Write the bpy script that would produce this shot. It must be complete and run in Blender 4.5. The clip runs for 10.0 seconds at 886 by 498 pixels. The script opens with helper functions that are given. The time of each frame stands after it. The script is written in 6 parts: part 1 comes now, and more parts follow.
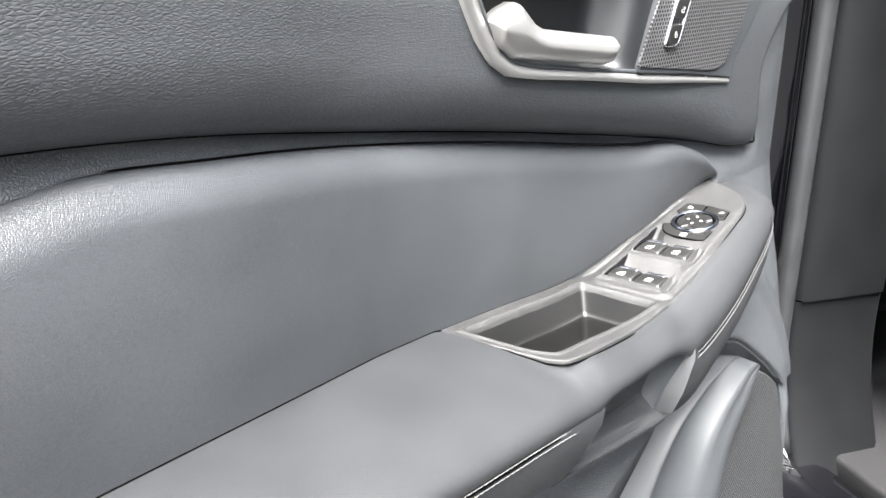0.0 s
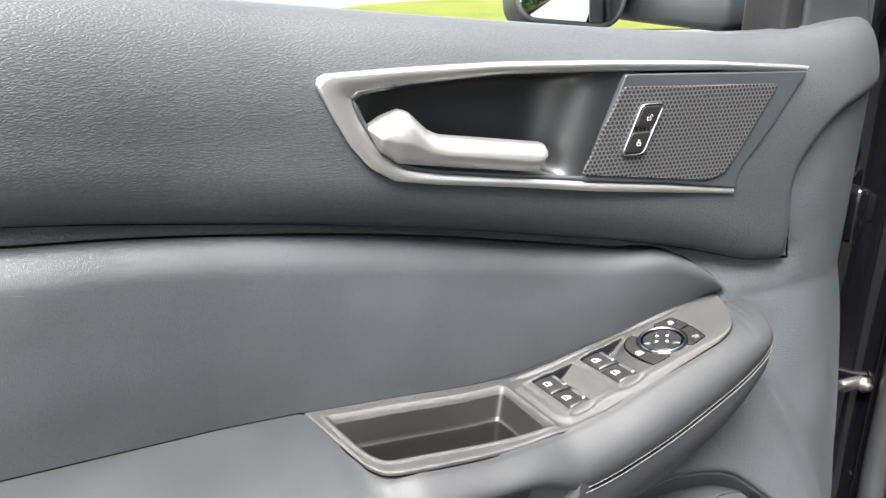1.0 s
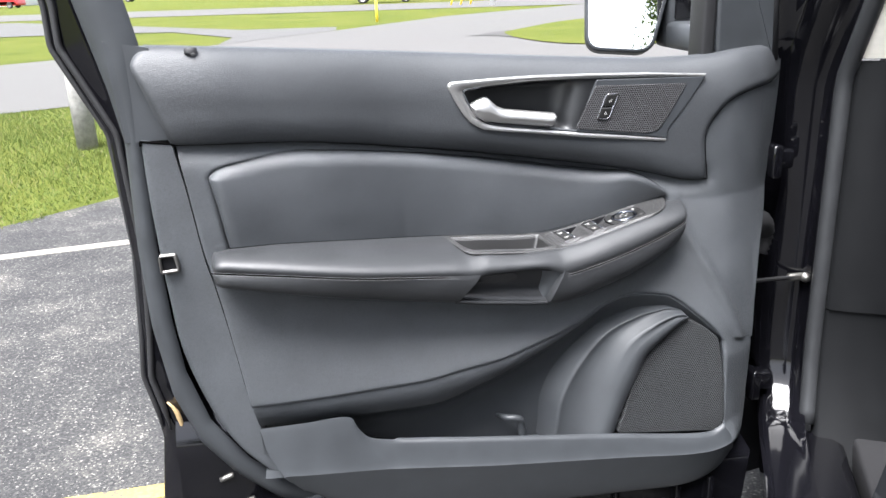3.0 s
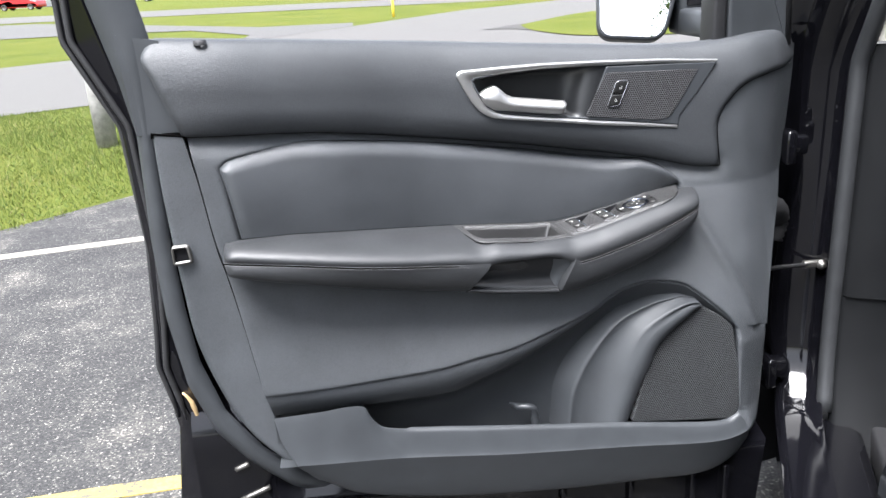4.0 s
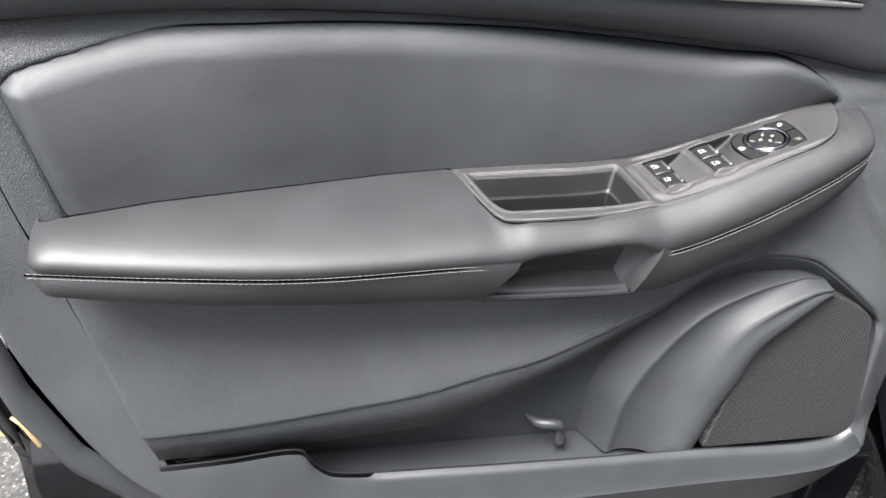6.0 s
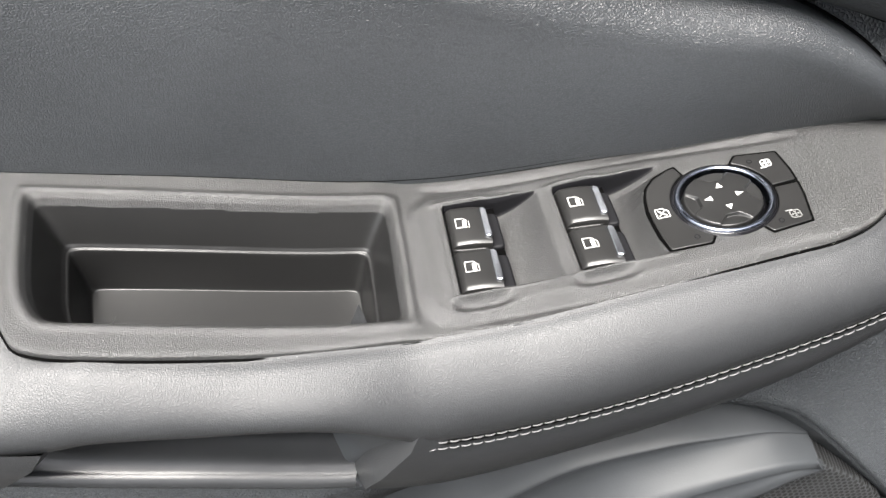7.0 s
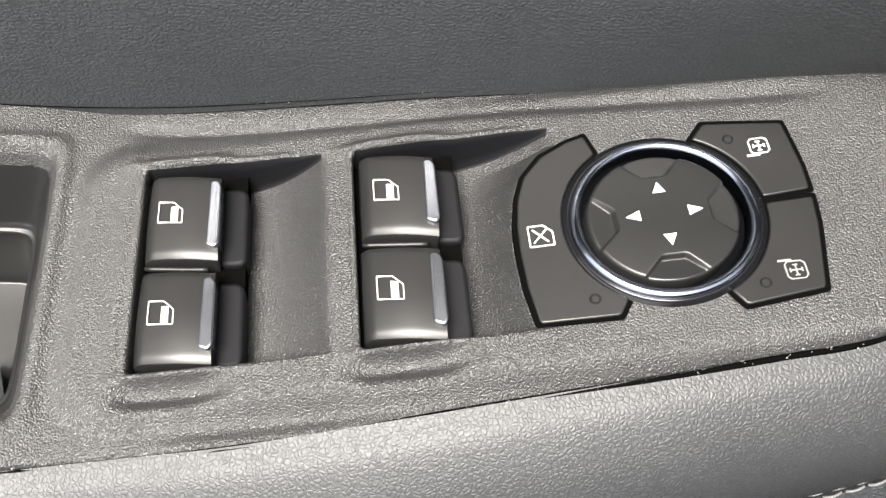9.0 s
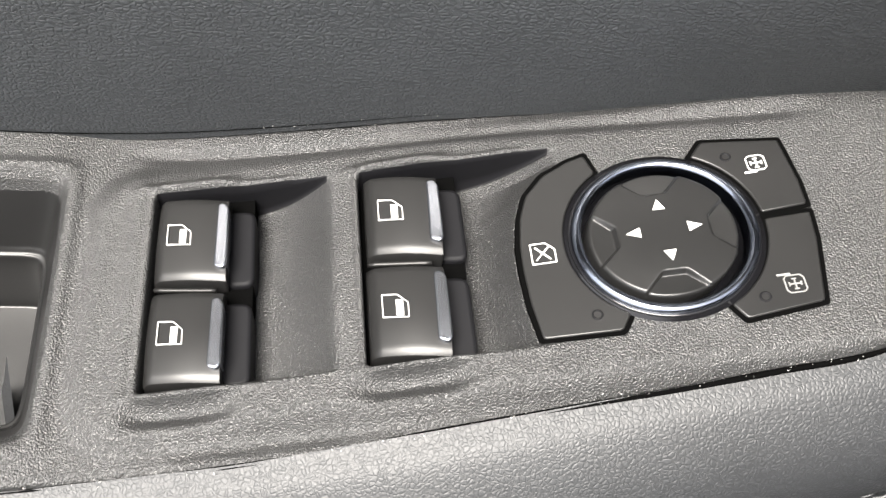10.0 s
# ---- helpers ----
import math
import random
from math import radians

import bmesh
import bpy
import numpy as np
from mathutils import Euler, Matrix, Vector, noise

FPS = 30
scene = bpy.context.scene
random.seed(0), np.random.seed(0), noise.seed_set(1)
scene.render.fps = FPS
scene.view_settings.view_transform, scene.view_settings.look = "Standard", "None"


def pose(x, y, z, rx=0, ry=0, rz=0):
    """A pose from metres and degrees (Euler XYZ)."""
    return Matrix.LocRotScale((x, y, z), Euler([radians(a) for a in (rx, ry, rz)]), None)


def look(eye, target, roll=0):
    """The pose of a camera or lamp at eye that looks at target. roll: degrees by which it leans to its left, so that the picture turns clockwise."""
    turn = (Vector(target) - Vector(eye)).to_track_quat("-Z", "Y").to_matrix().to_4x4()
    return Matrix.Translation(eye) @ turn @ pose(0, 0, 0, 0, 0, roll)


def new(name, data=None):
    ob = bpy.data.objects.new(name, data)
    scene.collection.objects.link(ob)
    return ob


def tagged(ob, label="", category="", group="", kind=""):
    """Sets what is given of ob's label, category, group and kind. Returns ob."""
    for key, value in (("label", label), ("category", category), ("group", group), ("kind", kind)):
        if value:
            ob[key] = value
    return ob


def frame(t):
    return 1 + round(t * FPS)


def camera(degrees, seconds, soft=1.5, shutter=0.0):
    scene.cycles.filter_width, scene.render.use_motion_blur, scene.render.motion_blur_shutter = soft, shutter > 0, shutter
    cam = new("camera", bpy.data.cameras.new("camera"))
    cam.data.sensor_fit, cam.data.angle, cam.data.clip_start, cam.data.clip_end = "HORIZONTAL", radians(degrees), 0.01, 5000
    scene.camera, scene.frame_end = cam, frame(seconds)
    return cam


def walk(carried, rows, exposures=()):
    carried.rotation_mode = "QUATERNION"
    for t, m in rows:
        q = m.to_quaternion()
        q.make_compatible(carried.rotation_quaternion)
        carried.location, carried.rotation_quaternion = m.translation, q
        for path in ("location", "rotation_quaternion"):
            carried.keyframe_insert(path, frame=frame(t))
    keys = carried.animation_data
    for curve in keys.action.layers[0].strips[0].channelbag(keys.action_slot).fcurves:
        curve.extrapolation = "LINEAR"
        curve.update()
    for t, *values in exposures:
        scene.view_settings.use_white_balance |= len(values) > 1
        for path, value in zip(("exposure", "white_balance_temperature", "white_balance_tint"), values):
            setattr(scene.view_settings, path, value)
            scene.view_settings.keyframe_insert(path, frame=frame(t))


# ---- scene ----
cam = camera(57.8, 10.0)
PATH = [
    (0, (-0.002, -0.083, 1.069), (1.262, 1.304, 0.378), -0.9),
    (0.2, (0.103, -0.137, 1.099), (1.174, 1.406, 0.411), -0.1),
    (0.5, (0.249, -0.226, 1.135), (1.027, 1.49, 0.463), -0.2),
    (1, (0.259, -0.232, 1.141), (0.984, 1.506, 0.467), 0.7),
    (1.5, (0.231, -0.433, 1.18), (0.858, 1.363, 0.563), 0.4),
    (2, (0.207, -0.759, 1.208), (0.66, 1.092, 0.601), -0.5),
    (2.5, (0.179, -0.957, 1.236), (0.513, 0.916, 0.618), -1.4),
    (3, (0.18, -1.027, 1.229), (0.454, 0.85, 0.594), -2.2),
    (4.5, (0.201, -1.034, 1.219), (0.419, 0.843, 0.564), -3.4),
    (5, (0.205, -1.012, 1.221), (0.421, 0.85, 0.524), -3.5),
    (5.2, (0.203, -0.967, 1.221), (0.42, 0.885, 0.497), -3.4),
    (6.3, (0.34, -0.202, 1.203), (0.59, 1.345, -0.04), 0.5),
    (6.5, (0.42, -0.128, 1.126), (0.633, 1.429, -0.111), 1.6),
    (6.7, (0.474, -0.006, 1.121), (0.738, 1.348, -0.327), 5.0),
    (7, (0.559, 0.055, 1.058), (0.695, 1.4, -0.417), 5.7),
    (7.5, (0.613, 0.169, 1.019), (0.746, 1.275, -0.642), 9.6),
    (8, (0.638, 0.206, 0.981), (0.789, 1.214, -0.74), 12.0),
    (8.5, (0.648, 0.219, 0.965), (0.802, 1.201, -0.77), 12.7),
    (9, (0.647, 0.218, 0.965), (0.806, 1.184, -0.779), 13.3),
    (9.5, (0.646, 0.216, 0.965), (0.797, 1.198, -0.77), 12.6),
    (10, (0.647, 0.215, 0.967), (0.79, 1.235, -0.747), 11.5),
]
EXPOSURE = [(0, 1.22, 6500, 10), (0.5, 0.9, 6550, 10), (1.0, 0.75, 6550, 10), (1.5, 0.58, 6520, 11), (2.5, 0.35, 6240, 12), (4.5, 0.25, 6120, 12), (5.0, 0.25, 6120, 12), (6.5, 0.45, 6640, 11), (7.0, 0.15, 6600, 10), (7.5, -0.03, 6700, 10), (9.0, -0.03, 6750, 10), (10, -0.03, 6750, 10)]
walk(cam, [(t, look(eye, aim, roll)) for t, eye, aim, roll in PATH], [(t, stops + 2.3, k, g) for t, stops, k, g in EXPOSURE])

# ---- sky and light: bright overcast day ----
world = bpy.data.worlds.new("world")
scene.world = world
world.use_nodes = True
wn, wl = world.node_tree.nodes, world.node_tree.links
sky = wn.new("ShaderNodeTexSky")
sky.sky_type, sky.sun_disc = "NISHITA", False
sky.sun_elevation, sky.sun_rotation = radians(66), radians(221)
sky.air_density, sky.dust_density, sky.ozone_density = 1.0, 3.0, 1.0
grey = wn.new("ShaderNodeHueSaturation")
grey.inputs["Saturation"].default_value = 0.25
wl.new(sky.outputs[0], grey.inputs["Color"])
wl.new(grey.outputs[0], wn["Background"].inputs["Color"])
wn["Background"].inputs["Strength"].default_value = 0.10
sun = new("sun", bpy.data.lights.new("sun", "SUN"))
sun.data.energy, sun.data.angle, sun.data.color = 3.3, radians(35), (1.0, 0.97, 0.93)
sun.matrix_world = look((-1.35, -1.55, 4.6), (0, 0, 0))


# ---- materials ----
def material(name, colour, rough=0.5, metal=0.0, coat=0.0, spec=0.5):
    m = bpy.data.materials.new(name)
    m.use_nodes = True
    b = m.node_tree.nodes["Principled BSDF"]
    b.inputs["Base Color"].default_value = (*colour, 1)
    b.inputs["Roughness"].default_value = rough
    b.inputs["Metallic"].default_value = metal
    b.inputs["Coat Weight"].default_value = coat
    b.inputs["Coat Roughness"].default_value = 0.04
    b.inputs["Specular IOR Level"].default_value = spec
    return m


def nodes_of(m):
    t = m.node_tree
    return t.nodes, t.links, t.nodes["Principled BSDF"]


def coords(m, stretch=(1, 1, 1)):
    n, l, _ = nodes_of(m)
    c, s = n.new("ShaderNodeTexCoord"), n.new("ShaderNodeMapping")
    s.inputs["Scale"].default_value = stretch
    l.new(c.outputs["Object"], s.inputs["Vector"])
    return s.outputs["Vector"]


def noise_tex(m, at, scale, detail=3.0, rough=0.55):
    n, l, _ = nodes_of(m)
    x = n.new("ShaderNodeTexNoise")
    x.inputs["Scale"].default_value = scale
    x.inputs["Detail"].default_value = detail
    x.inputs["Roughness"].default_value = rough
    l.new(at, x.inputs["Vector"])
    return x.outputs["Fac"]


def cells(m, at, scale, feature="DISTANCE_TO_EDGE", out="Distance"):
    n, l, _ = nodes_of(m)
    x = n.new("ShaderNodeTexVoronoi")
    x.feature = feature
    x.inputs["Scale"].default_value = scale
    l.new(at, x.inputs["Vector"])
    return x.outputs[out]


def ramp(m, fac, stops):
    n, l, _ = nodes_of(m)
    r = n.new("ShaderNodeValToRGB")
    e = r.color_ramp.elements
    while len(e) < len(stops):
        e.new(0.5)
    for k, (p, c) in zip(e, stops):
        k.position, k.color = p, (*c, 1) if len(c) == 3 else c
    l.new(fac, r.inputs["Fac"])
    return r.outputs["Color"]


def calc(m, op, a, b=0.0):
    n, l, _ = nodes_of(m)
    x = n.new("ShaderNodeMath")
    x.operation = op
    for k, v in enumerate((a, b)):
        if isinstance(v, (int, float)):
            x.inputs[k].default_value = v
        else:
            l.new(v, x.inputs[k])
    return x.outputs[0]


def bump(m, height, depth, strength=1.0, after=None):
    n, l, b = nodes_of(m)
    x = n.new("ShaderNodeBump")
    x.inputs["Strength"].default_value = strength
    x.inputs["Distance"].default_value = depth
    l.new(height, x.inputs["Height"])
    if after:
        l.new(after, x.inputs["Normal"])
    l.new(x.outputs["Normal"], b.inputs["Normal"])
    return x.outputs["Normal"]


def tint(m, socket, value):
    n, l, b = nodes_of(m)
    l.new(value, b.inputs[socket])


def leather(name, colour, scale, depth, rough, stretch=(1, 1, 1)):
    m = material(name, colour, rough)
    at = coords(m, stretch)
    n, l, b = nodes_of(m)
    # wrinkled grain: cells whose places are stirred by noise
    stir = n.new("ShaderNodeTexNoise")
    stir.inputs["Scale"].default_value = scale * 0.5
    stir.inputs["Detail"].default_value = 2
    l.new(at, stir.inputs["Vector"])
    mixv = n.new("ShaderNodeMix")
    mixv.data_type = "VECTOR"
    mixv.inputs["Factor"].default_value = 1.2 / scale
    l.new(at, mixv.inputs[4])
    l.new(stir.outputs["Color"], mixv.inputs[5])
    big = cells(m, mixv.outputs[1], scale)
    fine = noise_tex(m, at, scale * 2.6, 2)
    h = calc(m, "ADD", calc(m, "MINIMUM", calc(m, "MULTIPLY", big, 3.2), 0.85), calc(m, "MULTIPLY", fine, 0.45))
    bump(m, h, depth)
    dust = noise_tex(m, at, 14, 4)
    lo, hi = [c * 0.86 for c in colour], [c * 1.14 for c in colour]
    mixc = n.new("ShaderNodeMix")
    mixc.data_type, mixc.blend_type = "RGBA", "MULTIPLY"
    mixc.inputs["Factor"].default_value = 1.0
    l.new(ramp(m, dust, [(0.3, lo), (0.7, hi)]), mixc.inputs[6])
    # cavity shade of the grain, multiplied into the colour along its creases
    l.new(ramp(m, big, [(0.02, (0.74, 0.74, 0.74)), (0.16, (1, 1, 1))]), mixc.inputs[7])
    tint(m, "Base Color", mixc.outputs[2])
    tint(m, "Roughness", calc(m, "ADD", calc(m, "MULTIPLY", dust, 0.14), rough - 0.07))
    return m


def grained(name, colour, scale, depth, rough, metal=0.0, mottled=0.12):
    m = material(name, colour, rough, metal)
    at = coords(m)
    bump(m, noise_tex(m, at, scale, 2, 0.6), depth)
    dust = noise_tex(m, at, 22, 5)
    tint(m, "Base Color", ramp(m, dust, [(0.3, [c * (1 - mottled) for c in colour]), (0.7, [c * (1 + mottled) for c in colour])]))
    tint(m, "Roughness", calc(m, "ADD", calc(m, "MULTIPLY", dust, 0.16), rough - 0.08))
    return m


def speckled(name, colour, rough):
    """Moulded plastic with a fine pebbled grain; its glints and shade are partly coloured in."""
    m = material(name, colour, rough, spec=0.65)
    at = coords(m)
    peb = cells(m, at, 2100, "F1")
    fine = noise_tex(m, at, 2600, 2, 0.6)
    h = calc(m, "ADD", calc(m, "MULTIPLY", peb, -1.0), calc(m, "MULTIPLY", fine, 0.8))
    bump(m, h, 0.00026)
    spot = noise_tex(m, at, 2300, 2, 0.7)
    dust = noise_tex(m, at, 18, 5)
    mixd = calc(m, "ADD", calc(m, "MULTIPLY", spot, 0.75), calc(m, "MULTIPLY", dust, 0.25))
    tint(m, "Base Color", ramp(m, mixd, [(0.36, [c * 0.55 for c in colour]), (0.52, colour), (0.66, [c * 1.8 for c in colour])]))
    tint(m, "Roughness", calc(m, "ADD", calc(m, "MULTIPLY", spot, 0.3), rough - 0.15))
    return m


M_SOFT = leather("soft_trim", (0.0300, 0.0328, 0.0362), 520, 0.00018, 0.54, (0.38, 1, 1.15))
M_PAD = leather("pad_leather", (0.0370, 0.0403, 0.0442), 950, 0.00016, 0.37, (0.7, 1, 1))
M_ARM = leather("arm_leather", (0.0215, 0.0228, 0.0247), 920, 0.00007, 0.49)
M_HARD = leather("grained_plastic", (0.0455, 0.0498, 0.0546), 430, 0.00040, 0.48)
M_SMOOTH = grained("satin_plastic", (0.0280, 0.0309, 0.0342), 900, 0.00005, 0.46)
M_PLATE = speckled("speckled_plastic", (0.026, 0.0261, 0.0263), 0.38)
M_SWITCH = grained("switch_plastic", (0.011, 0.0109, 0.0108), 2600, 0.00001, 0.37)
# smoother than the panel, and darkened to hold the shade inside the tray
M_TRAY = grained("smooth_shaded_tray_plastic", (0.008, 0.008, 0.008), 1500, 0.00003, 0.36)
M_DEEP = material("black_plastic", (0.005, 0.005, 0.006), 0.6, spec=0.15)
M_GLOSS = material("gloss_black", (0.006, 0.006, 0.007), 0.12)
M_RUBBER = grained("rubber", (0.010, 0.010, 0.011), 300, 0.0003, 0.6)
M_CUP = grained("cup_plastic", (0.010, 0.0107, 0.0117), 900, 0.00004, 0.42)
M_STRAP = material("dark_steel", (0.05, 0.05, 0.052), 0.35, 0.8)
M_STRIP = grained("strip_rubber", (0.024, 0.0252, 0.0270), 900, 0.0001, 0.42)
M_PAINT = material("black_paint", (0.003, 0.003, 0.004), 0.07, 0.0, 0.0, 0.4)
M_SILVER = grained("satin_silver", (0.45, 0.445, 0.435), 2500, 0.00004, 0.36, 0.9, 0.04)
M_DIM = material("dim_print", (0.20, 0.20, 0.195), 0.5)
M_KNOB = grained("knob_plastic", (0.011, 0.011, 0.011), 2600, 0.000008, 0.30)
for m_ in (M_SWITCH, M_KNOB):
    m_.node_tree.nodes["Principled BSDF"].inputs["Specular IOR Level"].default_value = 0.42
M_TIP = material("bright_tip", (0.50, 0.52, 0.57), 0.24, 1.0)
M_CHROME = material("chrome", (0.50, 0.50, 0.51), 0.16, 1.0)
M_RING = material("dark_chrome", (0.30, 0.33, 0.40), 0.14, 1.0)
M_STEEL = grained("steel", (0.16, 0.155, 0.145), 300, 0.0003, 0.45, 0.9)
M_WHITE = material("white_print", (0.62, 0.62, 0.60), 0.5)
M_PRINT = material("grey_print", (0.32, 0.32, 0.31), 0.5)
M_THREAD = grained("grey_thread", (0.105, 0.105, 0.108), 3000, 0.0001, 0.7)
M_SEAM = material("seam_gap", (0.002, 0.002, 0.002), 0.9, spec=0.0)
M_MIRROR = material("mirror_glass", (0.85, 0.86, 0.86), 0.01, 1.0)
M_GRIP = grained("grip_plastic", (0.017, 0.0178, 0.0190), 1500, 0.00003, 0.24)
M_POD = grained("pod_plastic", (0.0280, 0.0309, 0.0342), 900, 0.00005, 0.58)
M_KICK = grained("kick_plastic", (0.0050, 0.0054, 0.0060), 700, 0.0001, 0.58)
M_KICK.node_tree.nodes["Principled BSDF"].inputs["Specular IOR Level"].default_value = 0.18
M_SCREEN = material("window_glass", (0.9, 0.95, 0.93), 0.0)
M_SCREEN.node_tree.nodes["Principled BSDF"].inputs["Transmission Weight"].default_value = 1.0
M_WAX = grained("tan_wax", (0.31, 0.22, 0.11), 200, 0.0005, 0.5)
M_BEIGE = grained("beige_cloth", (0.72, 0.69, 0.61), 900, 0.0004, 0.8)


def perforated(name, colour, pitch, axes="XZ"):
    m = material(name, colour, 0.5)
    n, l, b = nodes_of(m)
    c = n.new("ShaderNodeTexCoord")
    sep = n.new("ShaderNodeSeparateXYZ")
    l.new(c.outputs["Object"], sep.inputs[0])
    u = calc(m, "DIVIDE", sep.outputs["X"], pitch)
    v = calc(m, "DIVIDE", sep.outputs["Z"], pitch * 0.866)
    row = calc(m, "FLOOR", v)
    odd = calc(m, "MULTIPLY", calc(m, "MODULO", calc(m, "ADD", row, 1000), 2), 0.5)
    fu = calc(m, "SUBTRACT", calc(m, "FRACT", calc(m, "ADD", u, odd)), 0.5)
    fv = calc(m, "MULTIPLY", calc(m, "SUBTRACT", calc(m, "FRACT", v), 0.5), 0.866)
    r = calc(m, "SQRT", calc(m, "ADD", calc(m, "MULTIPLY", fu, fu), calc(m, "MULTIPLY", fv, fv)))
    tint(m, "Base Color", ramp(m, r, [(0.39, (0.002, 0.002, 0.002)), (0.45, colour)]))
    tint(m, "Roughness", ramp(m, r, [(0.29, (0.95,) * 3), (0.36, (0.42,) * 3)]))
    bump(m, ramp(m, r, [(0.26, (0, 0, 0)), (0.42, (1, 1, 1))]), 0.0002)
    return m


M_MESH = perforated("perforated_trim", (0.070, 0.070, 0.074), 0.0042)
M_GRILLE = perforated("speaker_mesh", (0.045, 0.048, 0.051), 0.0040)


# ---- building tools ----
def smooth(xs, ys):
    """A function through the given pairs, rounded at its knots."""
    p = curve(list(zip(xs, ys)), 240)
    return lambda x: np.interp(x, p[:, 0], p[:, 1])


def curve(pts, n):
    """n points at even steps along a Catmull-Rom curve through pts."""
    p = np.array(pts, float)
    if len(p) == 2:
        return p[0] + (p[1] - p[0]) * np.linspace(0, 1, n)[:, None]
    q = np.vstack([2 * p[0] - p[1], p, 2 * p[-1] - p[-2]])
    out = []
    for k in range(1, len(q) - 2):
        a, b, c, d = q[k - 1], q[k], q[k + 1], q[k + 2]
        d1 = max(np.linalg.norm(c - b), 1e-9)
        ta = (c - a) / max(np.linalg.norm(c - b) + np.linalg.norm(b - a), 1e-9) * d1
        tb = (d - b) / max(np.linalg.norm(d - c) + np.linalg.norm(c - b), 1e-9) * d1
        for t in np.linspace(0, 1, 24, endpoint=False):
            out.append((2 * t**3 - 3 * t**2 + 1) * b + (t**3 - 2 * t**2 + t) * ta + (3 * t**2 - 2 * t**3) * c + (t**3 - t**2) * tb)
    out = np.array(out + [p[-1]])
    s = np.r_[0, np.cumsum(np.linalg.norm(np.diff(out, axis=0), axis=1))]
    w = np.linspace(0, s[-1], n)
    return np.stack([np.interp(w, s, out[:, k]) for k in range(p.shape[1])], 1)


def even(pts, n):
    """n points at even steps along straight runs."""
    p = np.array(pts, float)
    s = np.r_[0, np.cumsum(np.linalg.norm(np.diff(p, axis=0), axis=1))]
    w = np.linspace(0, s[-1], n)
    return np.stack([np.interp(w, s, p[:, k]) for k in range(p.shape[1])], 1)


def part(name, bm, mat, parent=None, label="", flat=False):
    me = bpy.data.meshes.new(name)
    if len(bm.faces) < 60000:
        bmesh.ops.recalc_face_normals(bm, faces=bm.faces)
    bm.to_mesh(me)
    bm.free()
    me.materials.append(mat)
    if not flat:
        me.polygons.foreach_set("use_smooth", [True] * len(me.polygons))
    ob = new(name, me)
    ob.parent = parent
    return tagged(ob, label) if label else ob


def thing(name, label, category, group="", kind=""):
    return tagged(new(name), label, category, group, kind)


def grid(bm, p, closed=False):
    """Faces over an array of points of shape (rows, columns, 3)."""
    v = [[bm.verts.new(q) for q in row] for row in p]
    nv = len(v[0])
    for a, b in zip(v, v[1:]):
        for k in range(nv if closed else nv - 1):
            bm.faces.new((a[k], b[k], b[(k + 1) % nv], a[(k + 1) % nv]))
    return v


def coons(top, bot, left, right, nu, nv, ease=0.6):
    """A patch in x and z between four curves: top and bot run from left to right, left and right downwards."""
    def knots(n):
        s = np.linspace(0, 1, n)
        return s * (1 - ease) + ease * s * s * (3 - 2 * s)
    def at(c, w):
        s = np.linspace(0, 1, len(c))
        return np.stack([np.interp(w, s, c[:, k]) for k in range(2)], 1)
    u, v = knots(nu), knots(nv)
    t, b, lf, r = at(top, u), at(bot, u), at(left, v), at(right, v)
    lf = lf + (t[0] - lf[0]) * (1 - v)[:, None] + (b[0] - lf[-1]) * v[:, None]
    r = r + (t[-1] - r[0]) * (1 - v)[:, None] + (b[-1] - r[-1]) * v[:, None]
    U, V = u[None, :, None], v[:, None, None]
    ruled = (1 - V) * t[None] + V * b[None] + (1 - U) * lf[:, None] + U * r[:, None]
    return ruled - ((1 - U) * (1 - V) * t[0] + U * (1 - V) * t[-1] + (1 - U) * V * b[0] + U * V * b[-1])


def to_line(p, line):
    """The distance of points (..., 2) to a run of segments."""
    a, b = line[:-1], line[1:]
    d = b - a
    w = p[..., None, :] - a
    k = np.clip((w * d).sum(-1) / np.maximum((d * d).sum(-1), 1e-12), 0, 1)
    return np.linalg.norm(w - k[..., None] * d, axis=-1).min(-1)


def roll_in(d, radius, drop):
    k = np.clip(1 - d / radius, 0, 1)
    return drop * (1 - np.sqrt(np.maximum(1 - k * k, 0)))


def patch(bm, xz, y, skirt=0.0):
    """A sheet over x and z with depth y, and a skirt back from its rim."""
    p = np.stack([xz[..., 0], y, xz[..., 1]], -1)
    grid(bm, p)
    if skirt:
        rim = np.concatenate([p[0], p[1:, -1], p[-1, -2::-1], p[-2:0:-1, 0]])
        grid(bm, np.stack([rim, rim + (0, skirt, 0)]), True)


def tube(bm, path, r, n=8, up=(0, 0, 1)):
    p = np.array(path, float)
    d = np.gradient(p, axis=0)
    d /= np.maximum(np.linalg.norm(d, axis=1), 1e-9)[:, None]
    a = np.cross(d, up)
    bad = np.linalg.norm(a, axis=1) < 1e-4
    a[bad] = np.cross(d[bad], (1, 0.01, 0))
    a /= np.linalg.norm(a, axis=1)[:, None]
    b = np.cross(a, d)
    w = np.linspace(0, 2 * np.pi, n, endpoint=False)
    r = np.broadcast_to(np.asarray(r, float), (len(p),))
    rows = p[:, None] + r[:, None, None] * (np.cos(w)[None, :, None] * a[:, None] + np.sin(w)[None, :, None] * b[:, None])
    v = grid(bm, rows, True)
    bm.faces.new(v[0])
    bm.faces.new(v[-1][::-1])


